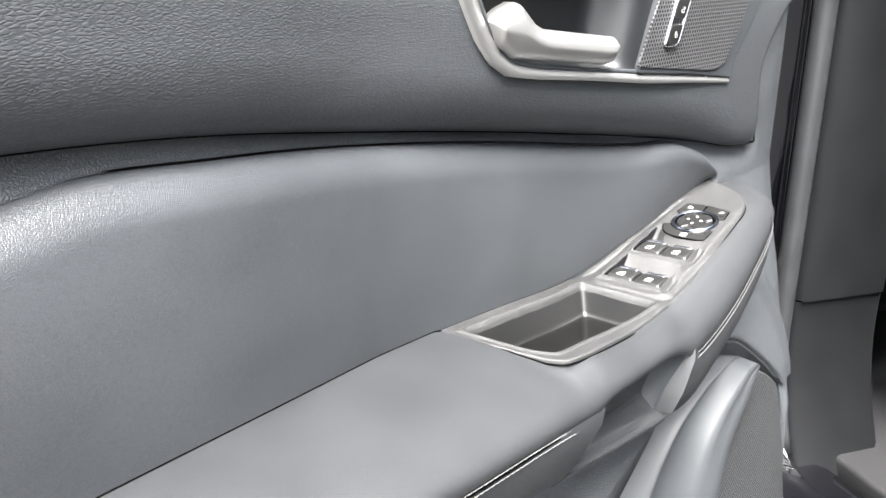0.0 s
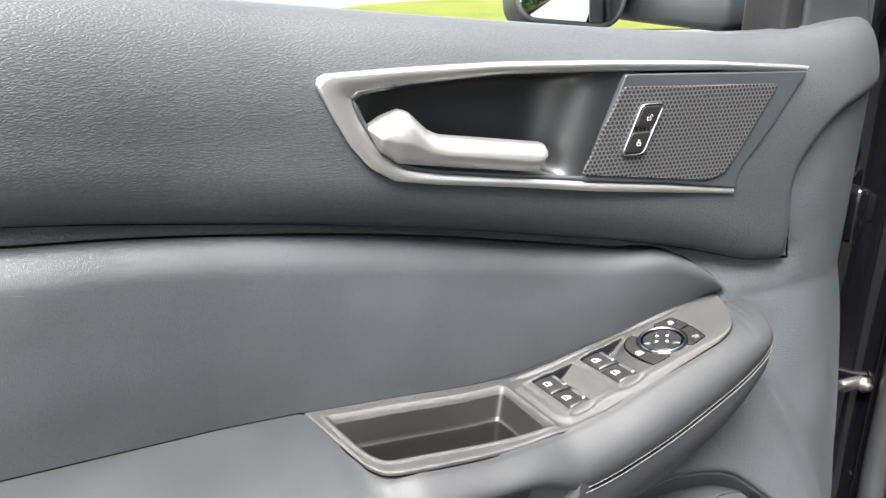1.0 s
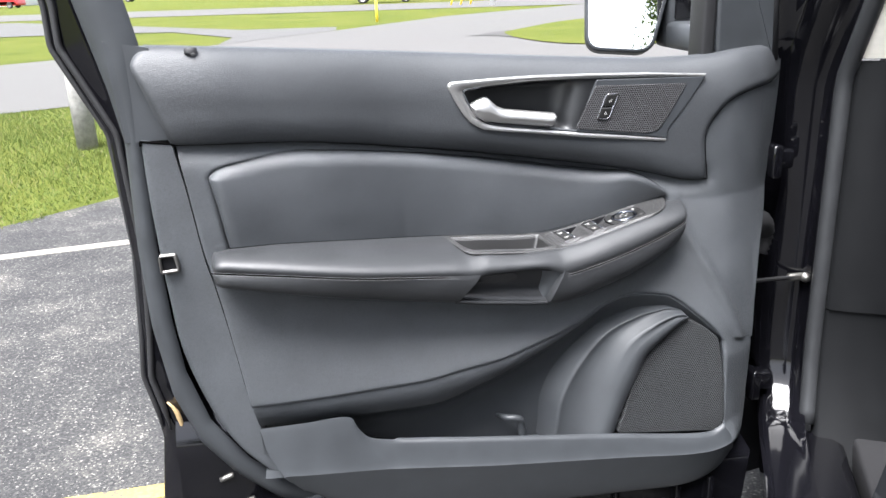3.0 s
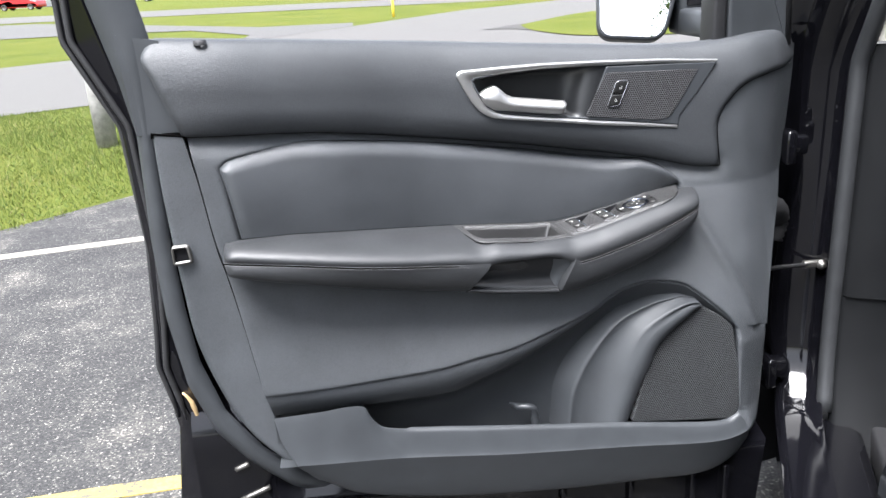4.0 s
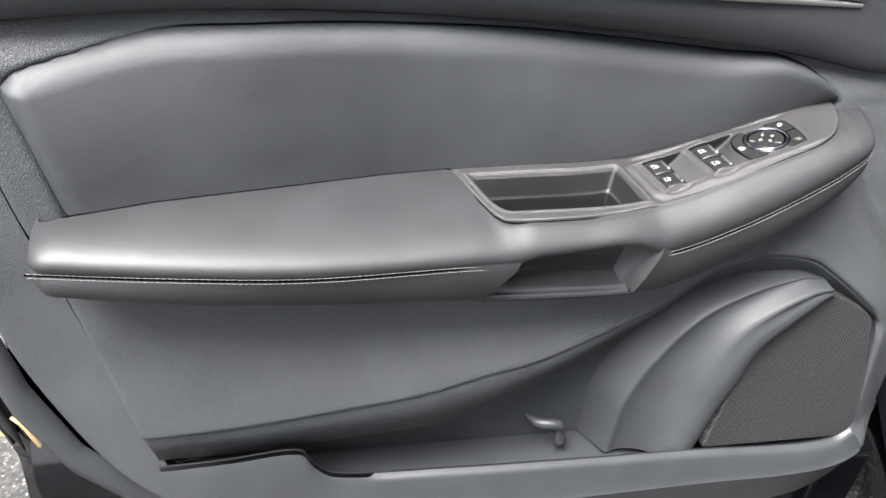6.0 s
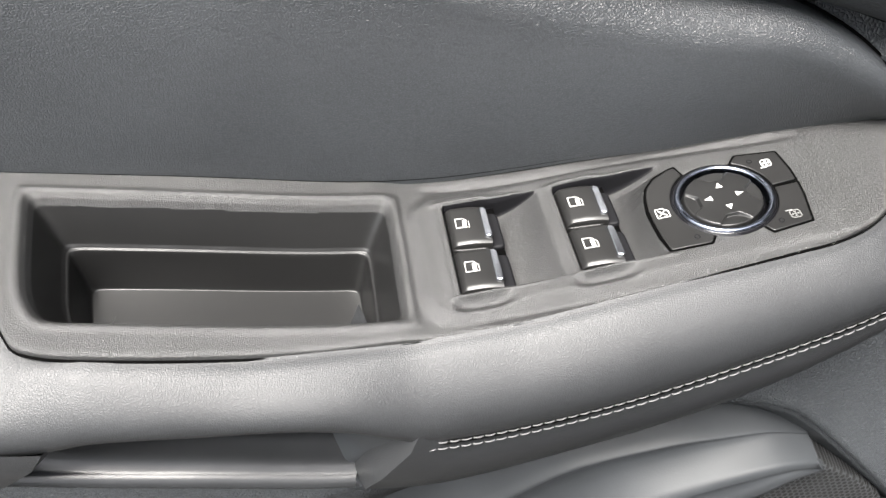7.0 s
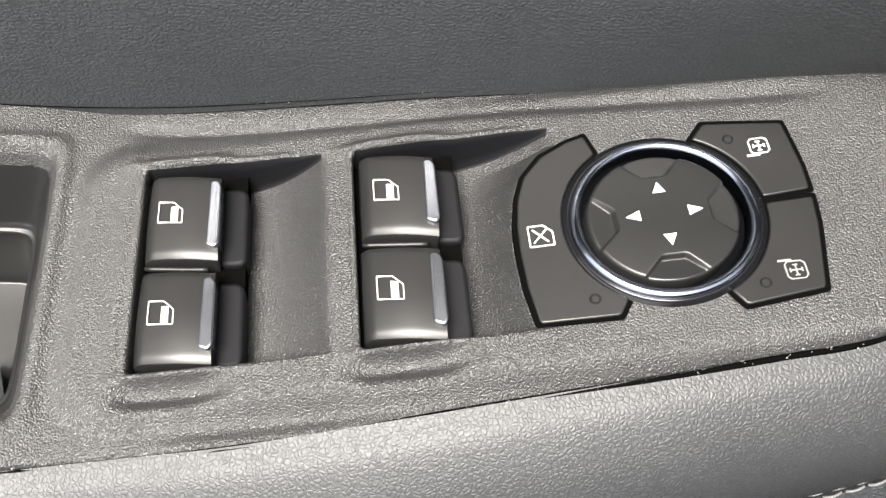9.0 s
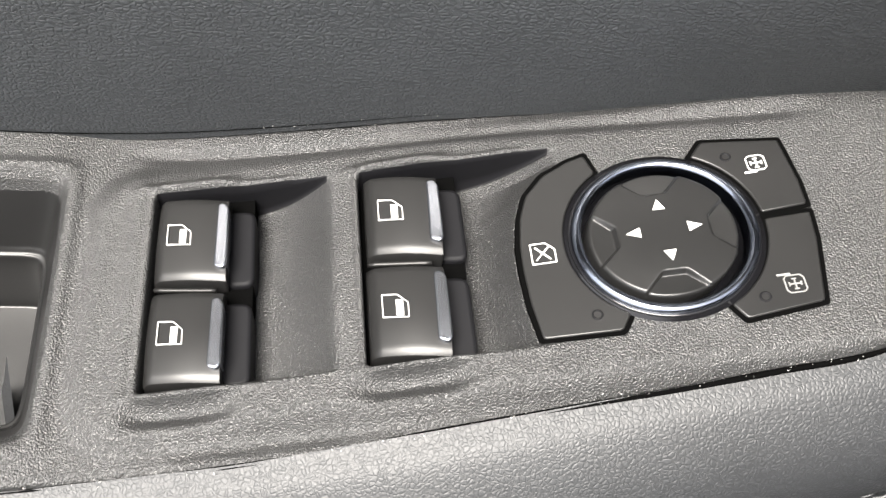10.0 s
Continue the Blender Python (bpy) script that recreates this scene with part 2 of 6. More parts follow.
def shrink(poly, d):
    """A closed outline moved inwards by d (outlines run anticlockwise)."""
    p = np.array(poly, float)
    e = np.roll(p, -1, 0) - p
    e /= np.maximum(np.linalg.norm(e, axis=1), 1e-9)[:, None]
    nrm = np.stack([-e[:, 1], e[:, 0]], 1)
    a, b = np.roll(nrm, 1, 0), nrm
    k = (a + b) / np.maximum(1 + (a * b).sum(1), 0.35)[:, None]
    return p + k * d


def rounded(poly, r, n=5):
    """The outline with its corners cut to arcs."""
    p = np.array(poly, float)
    out = []
    for k in range(len(p)):
        a, b, c = p[k - 1], p[k], p[(k + 1) % len(p)]
        la, lc = np.linalg.norm(a - b), np.linalg.norm(c - b)
        q = min(r, la * 0.45, lc * 0.45)
        s, e = b + (a - b) / la * q, b + (c - b) / lc * q
        for t in np.linspace(0, 1, n):
            out.append((1 - t) ** 2 * s + 2 * t * (1 - t) * b + t * t * e)
    return np.array(out)


def slab(bm, poly, place, low, high, bevel, steps=3):
    """A slab with rounded upper rim: place(u, v, h) gives world points for outline points and heights."""
    poly = np.array(poly, float)
    if (poly[:, 0] * np.roll(poly[:, 1], -1) - np.roll(poly[:, 0], -1) * poly[:, 1]).sum() < 0:
        poly = poly[::-1]
    rings = [(0.0, low), (0.0, high - bevel)]
    for k in range(1, steps + 1):
        a = k / steps * math.pi / 2
        rings.append((bevel * (1 - math.cos(a)), high - bevel + bevel * math.sin(a)))
    rows = []
    for inset, h in rings:
        q = shrink(poly, inset)
        rows.append([place(u, v, h) for u, v in q])
    grid(bm, rows, True)
    f = bm.faces.new([bm.verts.new(p) for p in rows[-1]])
    f.normal_update()
    bmesh.ops.triangulate(bm, faces=[f])


def box(bm, lo, hi, m=None, bevel=0.0):
    lo, hi = Vector(lo), Vector(hi)
    r = bmesh.ops.create_cube(bm, size=1, matrix=(m or Matrix()) @ Matrix.Translation((lo + hi) / 2) @ Matrix.Diagonal((*(hi - lo), 1)))
    if bevel:
        es = {e for v in r["verts"] for e in v.link_edges}
        bmesh.ops.bevel(bm, geom=list(es), offset=bevel, segments=2, affect="EDGES", profile=0.5)


def front(y):
    """Outlines drawn in x and z, raised towards the room from depth y."""
    return lambda u, v, h: (u, y - h, v)


# ---- the open front door: depth of its inner face over x and z ----
BASE = smooth([-0.14, 0, 0.1, 0.2, 0.31, 0.4, 0.6, 0.8, 0.93, 1.0, 1.05, 1.1],
              [0.255, 0.258, 0.28, 0.305, 0.333, 0.345, 0.35, 0.345, 0.347, 0.375, 0.42, 0.475])
LOW = smooth([-0.1, 0, 0.2, 0.7, 0.9, 1.0], [0.275, 0.25, 0.24, 0.255, 0.27, 0.32])

# depth of the groove between the belt trim and the padded insert
GROOVE = smooth([-0.06, 0.0, 0.09, 0.187, 0.25, 0.33, 0.43, 0.54, 0.65, 0.74, 0.80, 0.887, 0.95], [0.262, 0.275, 0.303, 0.322, 0.339, 0.357, 0.378, 0.390, 0.388, 0.374, 0.362, 0.350, 0.352])


def face(x, z):
    k = np.clip((z - 0.52) / 0.3, 0, 1)
    return BASE(x) * k + LOW(x) * (1 - k)


door = thing("car", "black car, front door open, with black leather door trim", "car")

# outlines in x and z
BELT = [(-0.084, 1.150), (-0.048, 1.148), (0.12, 1.134), (0.303, 1.117), (0.499, 1.1), (0.702, 1.085),
        (0.805, 1.080), (0.891, 1.082), (0.959, 1.089), (1.03, 1.09), (1.082, 1.080)]
UP_LEFT = [(-0.084, 1.150), (-0.098, 1.123), (-0.085, 1.089), (-0.069, 1.044), (-0.053, 1.001)]
UP_LOW = [(-0.054, 1.0), (0.058, 0.991), (0.176, 0.98), (0.291, 0.961), (0.392, 0.943), (0.498, 0.924), (0.605, 0.905), (0.712, 0.887),
          (0.781, 0.874), (0.84, 0.86), (0.888, 0.857)]
UP_RIGHT = [(1.082, 1.080), (1.075, 1.03), (1.039, 1.023), (0.985, 1.019), (0.929, 1.004), (0.893, 0.971), (0.879, 0.941), (0.881, 0.905), (0.888, 0.857)]
PAD_TOP = [(-0.005, 0.945), (0.009, 0.956), (0.054, 0.964), (0.119, 0.97), (0.193, 0.963), (0.29, 0.95), (0.392, 0.933),
           (0.498, 0.914), (0.607, 0.894), (0.692, 0.881), (0.735, 0.878), (0.760, 0.870), (0.781, 0.859), (0.796, 0.847), (0.806, 0.836), (0.812, 0.826)]
PAD_LOW = [(0.014, 0.826), (0.09, 0.821), (0.2, 0.809), (0.31, 0.796), (0.375, 0.790), (0.45, 0.783), (0.53, 0.776),
           (0.58, 0.778), (0.62, 0.785), (0.66, 0.794), (0.72, 0.806), (0.78, 0.818), (0.809, 0.8235)]
TRIM_LEFT = [(-0.101, 1.008), (-0.101, 0.919), (-0.098, 0.828), (-0.095, 0.751), (-0.087, 0.643), (-0.059, 0.541),
             (-0.019, 0.46), (0.034, 0.4), (0.1, 0.347), (0.17, 0.314)]
STEP = [(-0.053, 1.001), (-0.041, 0.925), (-0.027, 0.808), (-0.018, 0.764), (-0.001, 0.664), (0.019, 0.533),
        (0.031, 0.501), (0.041, 0.456), (0.064, 0.412), (0.101, 0.354), (0.175, 0.316)]
SHELF = [(0.019, 0.531), (0.15, 0.537), (0.251, 0.542), (0.333, 0.546), (0.408, 0.558), (0.462, 0.565), (0.542, 0.587), (0.624, 0.614), (0.668, 0.639), (0.707, 0.652), (0.739, 0.656), (0.766, 0.654), (0.793, 0.649), (0.814, 0.641), (0.861, 0.603), (0.892, 0.574), (0.917, 0.55)]
SHELF_UNDER = [(0.029, 0.493), (0.106, 0.496), (0.187, 0.498), (0.248, 0.499), (0.352, 0.503), (0.408, 0.522), (0.462, 0.538), (0.542, 0.57), (0.624, 0.608), (0.668, 0.635), (0.707, 0.648), (0.739, 0.652), (0.766, 0.65), (0.793, 0.645), (0.814, 0.637), (0.861, 0.599), (0.892, 0.57), (0.917, 0.546)]
LIP = [(0.031, 0.501), (0.107, 0.506), (0.187, 0.509), (0.200, 0.485), (0.223, 0.462), (0.346, 0.443), (0.505, 0.422), (0.681, 0.399), (0.785, 0.383), (0.885, 0.370), (0.912, 0.379)]
CREASE = [(0.064, 0.412), (0.239, 0.405), (0.449, 0.381), (0.67, 0.36), (0.87, 0.340), (0.93, 0.345)]
TRIM_BOT = [(0.101, 0.354), (0.17, 0.315), (0.339, 0.281), (0.561, 0.259), (0.735, 0.25), (0.857, 0.248), (0.92, 0.27), (0.953, 0.298)]
TRIM_RIGHT = [(1.085, 1.06), (1.085, 0.999), (1.068, 0.89), (1.05, 0.804), (1.019, 0.704), (1.003, 0.621), (0.991, 0.536)]

# bezel of the inner handle: silver band, outer and inner line
BZ_OUT = [(0.868, 1.053), (0.76, 1.060), (0.645, 1.064), (0.55, 1.066), (0.47, 1.065), (0.404, 1.063), (0.397, 1.058), (0.411, 1.030), (0.423, 1.009), (0.438, 0.991),
          (0.458, 0.979), (0.491, 0.9735), (0.56, 0.965), (0.645, 0.953), (0.72, 0.945), (0.798, 0.936)]
BZ_IN = [(0.860, 1.046), (0.76, 1.053), (0.645, 1.056), (0.55, 1.0575), (0.47, 1.053), (0.430, 1.048), (0.425, 1.044), (0.432, 1.028), (0.441, 1.012), (0.452, 0.998),
         (0.470, 0.987), (0.5, 0.981), (0.56, 0.973), (0.645, 0.962), (0.72, 0.953), (0.798, 0.943)]


def inside(p, poly):
    x, z = p[..., 0], p[..., 1]
    c = np.zeros(x.shape, bool)
    for (ax, az), (bx, bz) in zip(poly, np.roll(poly, -1, 0)):
        c ^= ((az > z) != (bz > z)) & (x < (bx - ax) * (z - az) / (bz - az + 1e-12) + ax)
    return c


# upper soft trim with its rolled belt
bm = bmesh.new()
xz = coons(curve(BELT, 160), curve(UP_LOW, 160), curve(UP_LEFT, 60), curve(UP_RIGHT, 60), 260, 70, 0.3)
y = BASE(xz[..., 0])
y = y + roll_in(to_line(xz, curve(BELT, 80)), 0.080, 0.042) + roll_in(to_line(xz, curve(UP_LOW, 80)), 0.046, 1.0) * np.maximum(GROOVE(np.clip(xz[..., 0], -0.06, 0.95)) + 0.002 - BASE(xz[..., 0]), 0.010)
y = y + roll_in(to_line(xz, curve(UP_LEFT, 30)), 0.012, 0.010) + roll_in(to_line(xz, curve(UP_RIGHT[1:], 40)), 0.014, 0.010)
hole = np.vstack([[(0.838, 1.043)], np.array(BZ_IN[1:-1]), [(0.780, 0.950), (0.800, 0.985)]])
y = y + np.where(inside(xz, shrink(hole, 0.003)), 0.045, 0.0)
patch(bm, xz, y, 0.03)
part("upper_trim", bm, M_SOFT, door, "soft black leather-grained upper trim")

# padded leather insert
bm = bmesh.new()
xz = coons(curve(PAD_TOP, 160), curve(PAD_LOW, 160), curve([PAD_TOP[0], (-0.005, 0.937), (0.004, 0.895), PAD_LOW[0]], 40), curve([PAD_TOP[-1], PAD_LOW[-1]], 10), 200, 60)
rim = np.vstack([curve(PAD_TOP, 100), [PAD_TOP[-1], PAD_LOW[-1]]])
left = curve([PAD_TOP[0], (-0.005, 0.937), (0.004, 0.895), PAD_LOW[0]], 30)
far_fit = smooth([0.30, 0.375, 0.409, 0.4916, 0.56, 0.60, 0.645, 0.69, 0.73, 0.7725, 0.83], [0.333, 0.339, 0.3425, 0.351, 0.3555, 0.358, 0.360, 0.361, 0.362, 0.363, 0.364])
y_low = np.where(xz[..., 0] < 0.375, np.interp(xz[..., 0], [0.0, 0.014, 0.09, 0.2, 0.31, 0.375], [0.249, 0.250, 0.272, 0.3, 0.33, 0.339]), far_fit(np.maximum(xz[..., 0], 0.30))) - 0.0006
z_low, z_top = np.interp(xz[..., 0], *np.array(PAD_LOW).T), np.interp(xz[..., 0], *np.array(PAD_TOP).T)
up = np.clip((xz[..., 1] - z_low) / np.maximum(z_top - z_low, 0.01), 0, 1)
y = y_low + (GROOVE(xz[..., 0]) - 0.020 - y_low) * up**1.25 - 0.004 * np.sin(np.pi * up) * np.clip((z_top - z_low) / 0.08, 0, 1)
narrow = 1 - 0.5 * np.clip((xz[..., 0] - 0.66) / 0.12, 0, 1)
y = y + roll_in(np.minimum(to_line(xz, rim), to_line(xz, left)) / narrow, 0.024, 0.020) * narrow
patch(bm, xz, y, 0.02)
part("insert_pad", bm, M_PAD, door, "smooth black leather padded insert")

# grained plastic carrier with the shelf over the map pocket
bm = bmesh.new()
top = curve([(x, z + 0.03) for x, z in UP_LOW[:-2]] + [(0.865, 0.93), (0.90, 1.0), (0.96, 1.035), (1.03, 1.05), (1.085, 1.06)], 120)
low = curve(SHELF + [(0.95, 0.55), (0.991, 0.536)], 160)
xz = coons(top, low, curve(STEP[:6], 60), curve(TRIM_RIGHT, 60), 200, 110, 0.2)
d_up = to_line(xz, curve(UP_LOW, 80))
y = face(xz[..., 0], xz[..., 1]) + 0.010 + roll_in(to_line(xz, curve(STEP[:6], 60)), 0.006, 0.004)
y = y + roll_in(to_line(xz, low), 0.008, 0.006) * np.clip((0.915 - xz[..., 0]) / 0.02, 0, 1)
y = y - 0.0070 * np.exp(-(to_line(xz, curve([(0.80, 0.90), (0.845, 0.765), (0.885, 0.69), (0.925, 0.62), (0.955, 0.55)], 40)) / 0.012) ** 2) * np.clip((0.86 - xz[..., 1]) / 0.12, 0, 1)
pull = np.exp(-(d_up / 0.022) ** 2)
y = y + (GROOVE(np.clip(xz[..., 0], -0.06, 0.95)) + 0.012 - y) * pull * np.clip((0.93 - xz[..., 0]) / 0.06, 0, 1)
pad_line = np.vstack([curve(PAD_TOP, 60), curve(PAD_LOW, 60)[::-1] - (0, 0.045)])
sunk = np.clip(to_line(xz, np.vstack([pad_line, pad_line[:1]])) / 0.014, 0, 1) * inside(xz, pad_line)
y = y + 0.06 * sunk * sunk * (3 - 2 * sunk)
y = y - 0.006 * np.clip((0.72 - xz[..., 1]) / 0.15, 0, 1)
patch(bm, xz, y)
under = curve(SHELF_UNDER, 160)
lowy = y[-1]
lowx = xz[-1]
su = np.linspace(0, 1, 200)
ux = np.interp(su, np.linspace(0, 1, 160), under[:, 0])
uz = np.interp(su, np.linspace(0, 1, 160), under[:, 1])
keep = lowx[:, 0] < 0.905
a = np.stack([lowx[:, 0], lowy, lowx[:, 1]], 1)[keep]
k = np.linspace(0, 1, len(a))
b = np.stack([np.interp(k, su, ux), face(np.interp(k, su, ux), np.interp(k, su, uz)) + 0.012, np.interp(k, su, uz)], 1)
grid(bm, np.stack([a, b, b + (0, 0.012, 0.001)]))
part("carrier_panel", bm, M_HARD, door, "grained black plastic lower panel")

# rear edge strip of the trim
bm = bmesh.new()
xz = coons(curve([TRIM_LEFT[0], STEP[0]], 12), curve([TRIM_LEFT[-1], STEP[-1]], 12), curve(TRIM_LEFT, 140), curve(STEP, 140), 16, 140, 0.0)
dl = to_line(xz, curve(TRIM_LEFT, 100))
y = face(xz[..., 0], xz[..., 1]) + 0.014 + roll_in(dl, 0.010, 0.008)
patch(bm, xz, y, 0.02)
part("edge_strip", bm, M_HARD, door)

# front of the map pocket
bm = bmesh.new()
lip, crease, bot = curve(LIP, 120), curve(CREASE, 120), curve(TRIM_BOT, 120)
xz = coons(lip, crease, curve(STEP[6:9], 20), curve([LIP[-1], (0.925, 0.362), CREASE[-1]], 20), 120, 24, 0.5)
v = np.linspace(0, 1, 24)[:, None]
fade = 1.0
y = LOW(xz[..., 0]) + 0.002 - (0.014 + 0.016 * v) * fade + roll_in(to_line(xz, lip[34:]), 0.006, 0.006)
patch(bm, xz, y)
back = np.stack([lip[:, 0], LOW(lip[:, 0]) - 0.006, lip[:, 1]], 1)
grid(bm, np.stack([back, back + (0, 0.006, -0.004), back + (0, 0.008, -0.06)]))
xz2 = coons(crease, bot, curve(STEP[8:10], 20), curve([CREASE[-1], (0.945, 0.32), TRIM_BOT[-1]], 20), 120, 30, 0.5)
v = np.linspace(0, 1, 30)[:, None]
fade = 1.0
y2 = LOW(xz2[..., 0]) + 0.002 - 0.030 * fade + 0.034 * v**1.3 * fade + roll_in(to_line(xz2, bot), 0.012, 0.012)
patch(bm, xz2, y2)
p = np.stack([xz2[-1, :, 0], y2[-1], xz2[-1, :, 1]], 1)
grid(bm, np.stack([p, p + (0, 0.05, 0.0)]))
part("pocket_front", bm, M_SMOOTH, door, "satin black plastic map pocket front")

# frame beside the loudspeaker
bm = bmesh.new()
xz = coons(curve([(0.903, 0.571), (0.95, 0.549), (0.991, 0.536)], 20), curve([LIP[-1], (0.93, 0.345), (0.953, 0.298)], 20),
           curve([(0.903, 0.571), (0.911, 0.545), (0.9145, 0.475), (0.914, 0.40), LIP[-1]], 40),
           curve([(0.991, 0.536), (0.988, 0.439), (0.982, 0.337), (0.953, 0.298)], 40), 24, 40, 0.3)
y = face(xz[..., 0], xz[..., 1]) + 0.004 + roll_in(to_line(xz, curve([(0.903, 0.571), (0.911, 0.545), (0.9145, 0.475), (0.914, 0.40), LIP[-1]], 40)), 0.008, 0.008)
y = y + roll_in(to_line(xz, curve([(0.991, 0.536), (0.988, 0.439), (0.982, 0.337), (0.953, 0.298)], 40)), 0.010, 0.006)
y = y + np.interp(xz[..., 1], [0.298, 0.32, 0.345, 0.379, 0.44, 0.54], [0.010, -0.012, -0.030, -0.010, -0.004, 0.0]) * np.clip((0.985 - xz[..., 0]) / 0.045, 0, 1)
patch(bm, xz, y, 0.03)
part("speaker_frame", bm, M_HARD, door)

# map pocket: back wall and floor
bm = bmesh.new()
xz = coons(curve(SHELF_UNDER, 120), curve([(0.06, 0.34), (0.93, 0.31)], 40), curve([SHELF_UNDER[0], (0.06, 0.34)], 10), curve([SHELF_UNDER[-1], (0.93, 0.31)], 10), 140, 90, 0.0)
to_edge = to_line(xz, curve(SHELF_UNDER, 120))
rim_y = face(xz[..., 0], np.interp(xz[..., 0], *np.array(SHELF_UNDER).T)) + 0.013
bend = np.clip(to_edge / 0.085, 0, 1)
patch(bm, xz, rim_y + (0.336 - rim_y) * (1 - (1 - bend) ** 2.4))
grid(bm, np.array([[(0.03, 0.335, 0.40), (0.90, 0.335, 0.338)], [(0.03, 0.235, 0.40), (0.90, 0.255, 0.338)]]))
part("pocket_liner", bm, M_SMOOTH, door)
bm = bmesh.new()
tube(bm, curve([(0.470, 0.322, 0.426), (0.484, 0.302, 0.428), (0.502, 0.296, 0.428), (0.511, 0.296, 0.424), (0.513, 0.298, 0.410), (0.516, 0.302, 0.385)], 16), [0.003, 0.004, 0.005, 0.006] + [0.007] * 9 + [0.009] * 3)
part("pocket_tab", bm, M_SMOOTH, door)

# loudspeaker pod and grille
bm = bmesh.new()
n = 70
r0 = curve([(0.577, 0.37), (0.581, 0.392), (0.591, 0.457), (0.623, 0.523), (0.676, 0.585), (0.739, 0.613), (0.782, 0.620), (0.803, 0.621), (0.831, 0.614)], n)
r1 = curve([(0.640, 0.38), (0.649, 0.408), (0.664, 0.456), (0.692, 0.530), (0.722, 0.573), (0.768, 0.600), (0.80, 0.612), (0.818, 0.614), (0.832, 0.612)], n)
r2 = curve([(0.683, 0.38), (0.690, 0.400), (0.706, 0.446), (0.728, 0.495), (0.749, 0.540), (0.784, 0.570), (0.81, 0.586), (0.825, 0.596), (0.840, 0.603)], n)
rows = []
for k, (w, dep) in enumerate([(-0.60, 0.352), (-0.40, 0.334), (-0.22, 0.311), (-0.10, 0.294), (-0.04, 0.288), (0.0, 0.2865), (0.05, 0.2870), (0.12, 0.2882), (0.3, 0.2875), (0.5, 0.2840), (0.7, 0.2775), (0.85, 0.2700), (0.95, 0.2635), (1.05, 0.2585), (1.25, 0.2530), (1.5, 0.2510), (1.75, 0.2535), (2.0, 0.2620)]):
    q = r0 + (r1 - r0) * w if w <= 1 else r1 + (r2 - r1) * (w - 1)
    lift = smooth([0, 0.5, 0.8, 1], [0, 0.008, 0.02, 0.034])(np.linspace(0, 1, n))
    rows.append(np.stack([q[:, 0], dep + lift * (0.6 if w < 1 else 1.0), q[:, 1]], 1))
grid(bm, np.array(rows))
part("speaker_pod", bm, M_POD, door, "satin black plastic speaker pod")
bm = bmesh.new()
GRILLE = [(0.690, 0.392), (0.728, 0.495), (0.749, 0.541), (0.782, 0.570), (0.837, 0.602), (0.879, 0.577), (0.904, 0.555), (0.914, 0.475), (0.915, 0.385), (0.899, 0.366), (0.80, 0.378)]
out = rounded(GRILLE, 0.010)
slab(bm, out, lambda u, w, h: (u, 0.257 + 0.16 * max(0.0, w - 0.40) + 0.05 * (u - 0.69) - h, w), -0.02, 0.002, 0.003)
part("speaker_grille", bm, M_GRILLE, door, "perforated black speaker grille")

# ---- armrest ----
SEAM_X = [-0.012, 0.014, 0.09, 0.2, 0.31, 0.375, 0.3817, 0.3933, 0.4038, 0.4141, 0.44, 0.5, 0.57, 0.617, 0.665, 0.713, 0.757, 0.775, 0.79, 0.80, 0.812]
SEAM_Y = [0.246, 0.250, 0.272, 0.3, 0.33, 0.339, 0.3166, 0.2774, 0.2526, 0.243, 0.241, 0.246, 0.257, 0.2636, 0.272, 0.281, 0.2895, 0.298, 0.315, 0.338, 0.352]
SEAM_Z = [0.824, 0.828, 0.823, 0.811, 0.798, 0.793, 0.7925, 0.791, 0.790, 0.789, 0.7865, 0.780, 0.779, 0.786, 0.797, 0.807, 0.816, 0.820, 0.823, 0.824, 0.824]
st_y = smooth([-0.02, 0.1, 0.22, 0.36, 0.46, 0.574, 0.65, 0.73, 0.79, 0.822, 0.8325], [0.203, 0.192, 0.192, 0.208, 0.220, 0.230, 0.240, 0.258, 0.275, 0.294, 0.345])
st_z = smooth([-0.02, 0.1, 0.22, 0.36, 0.46, 0.574, 0.65, 0.73, 0.79, 0.822, 0.8325], [0.807, 0.795, 0.779, 0.762, 0.748, 0.738, 0.751, 0.770, 0.788, 0.800, 0.812])
bt_y = smooth([-0.02, 0.1, 0.22, 0.36, 0.46, 0.574, 0.65, 0.73, 0.79, 0.822, 0.8325], [0.203, 0.200, 0.209, 0.220, 0.227, 0.235, 0.247, 0.263, 0.280, 0.299, 0.345])
bt_z = smooth([-0.02, 0.1, 0.22, 0.36, 0.46, 0.574, 0.65, 0.73, 0.79, 0.822, 0.8325], [0.782, 0.758, 0.733, 0.710, 0.694, 0.684, 0.699, 0.723, 0.752, 0.775, 0.79])
s_y, s_z = (lambda x: np.interp(x, SEAM_X, SEAM_Y)), (lambda x: np.interp(x, SEAM_X, SEAM_Z))
arch = smooth([-0.1, 0.39, 0.410, 0.424, 0.440, 0.48, 0.52, 0.545, 0.562, 0.578, 0.9], [0, 0, -0.001, 0.001, 0.0065, 0.010, 0.0145, 0.0125, 0.006, 0, 0])
armrest = None
xs = np.unique(np.concatenate([np.linspace(-0.012, 0.37, 70), np.linspace(0.37, 0.42, 40), np.linspace(0.42, 0.78, 60), np.linspace(0.78, 0.832, 30)]))
rows, lows = [], []
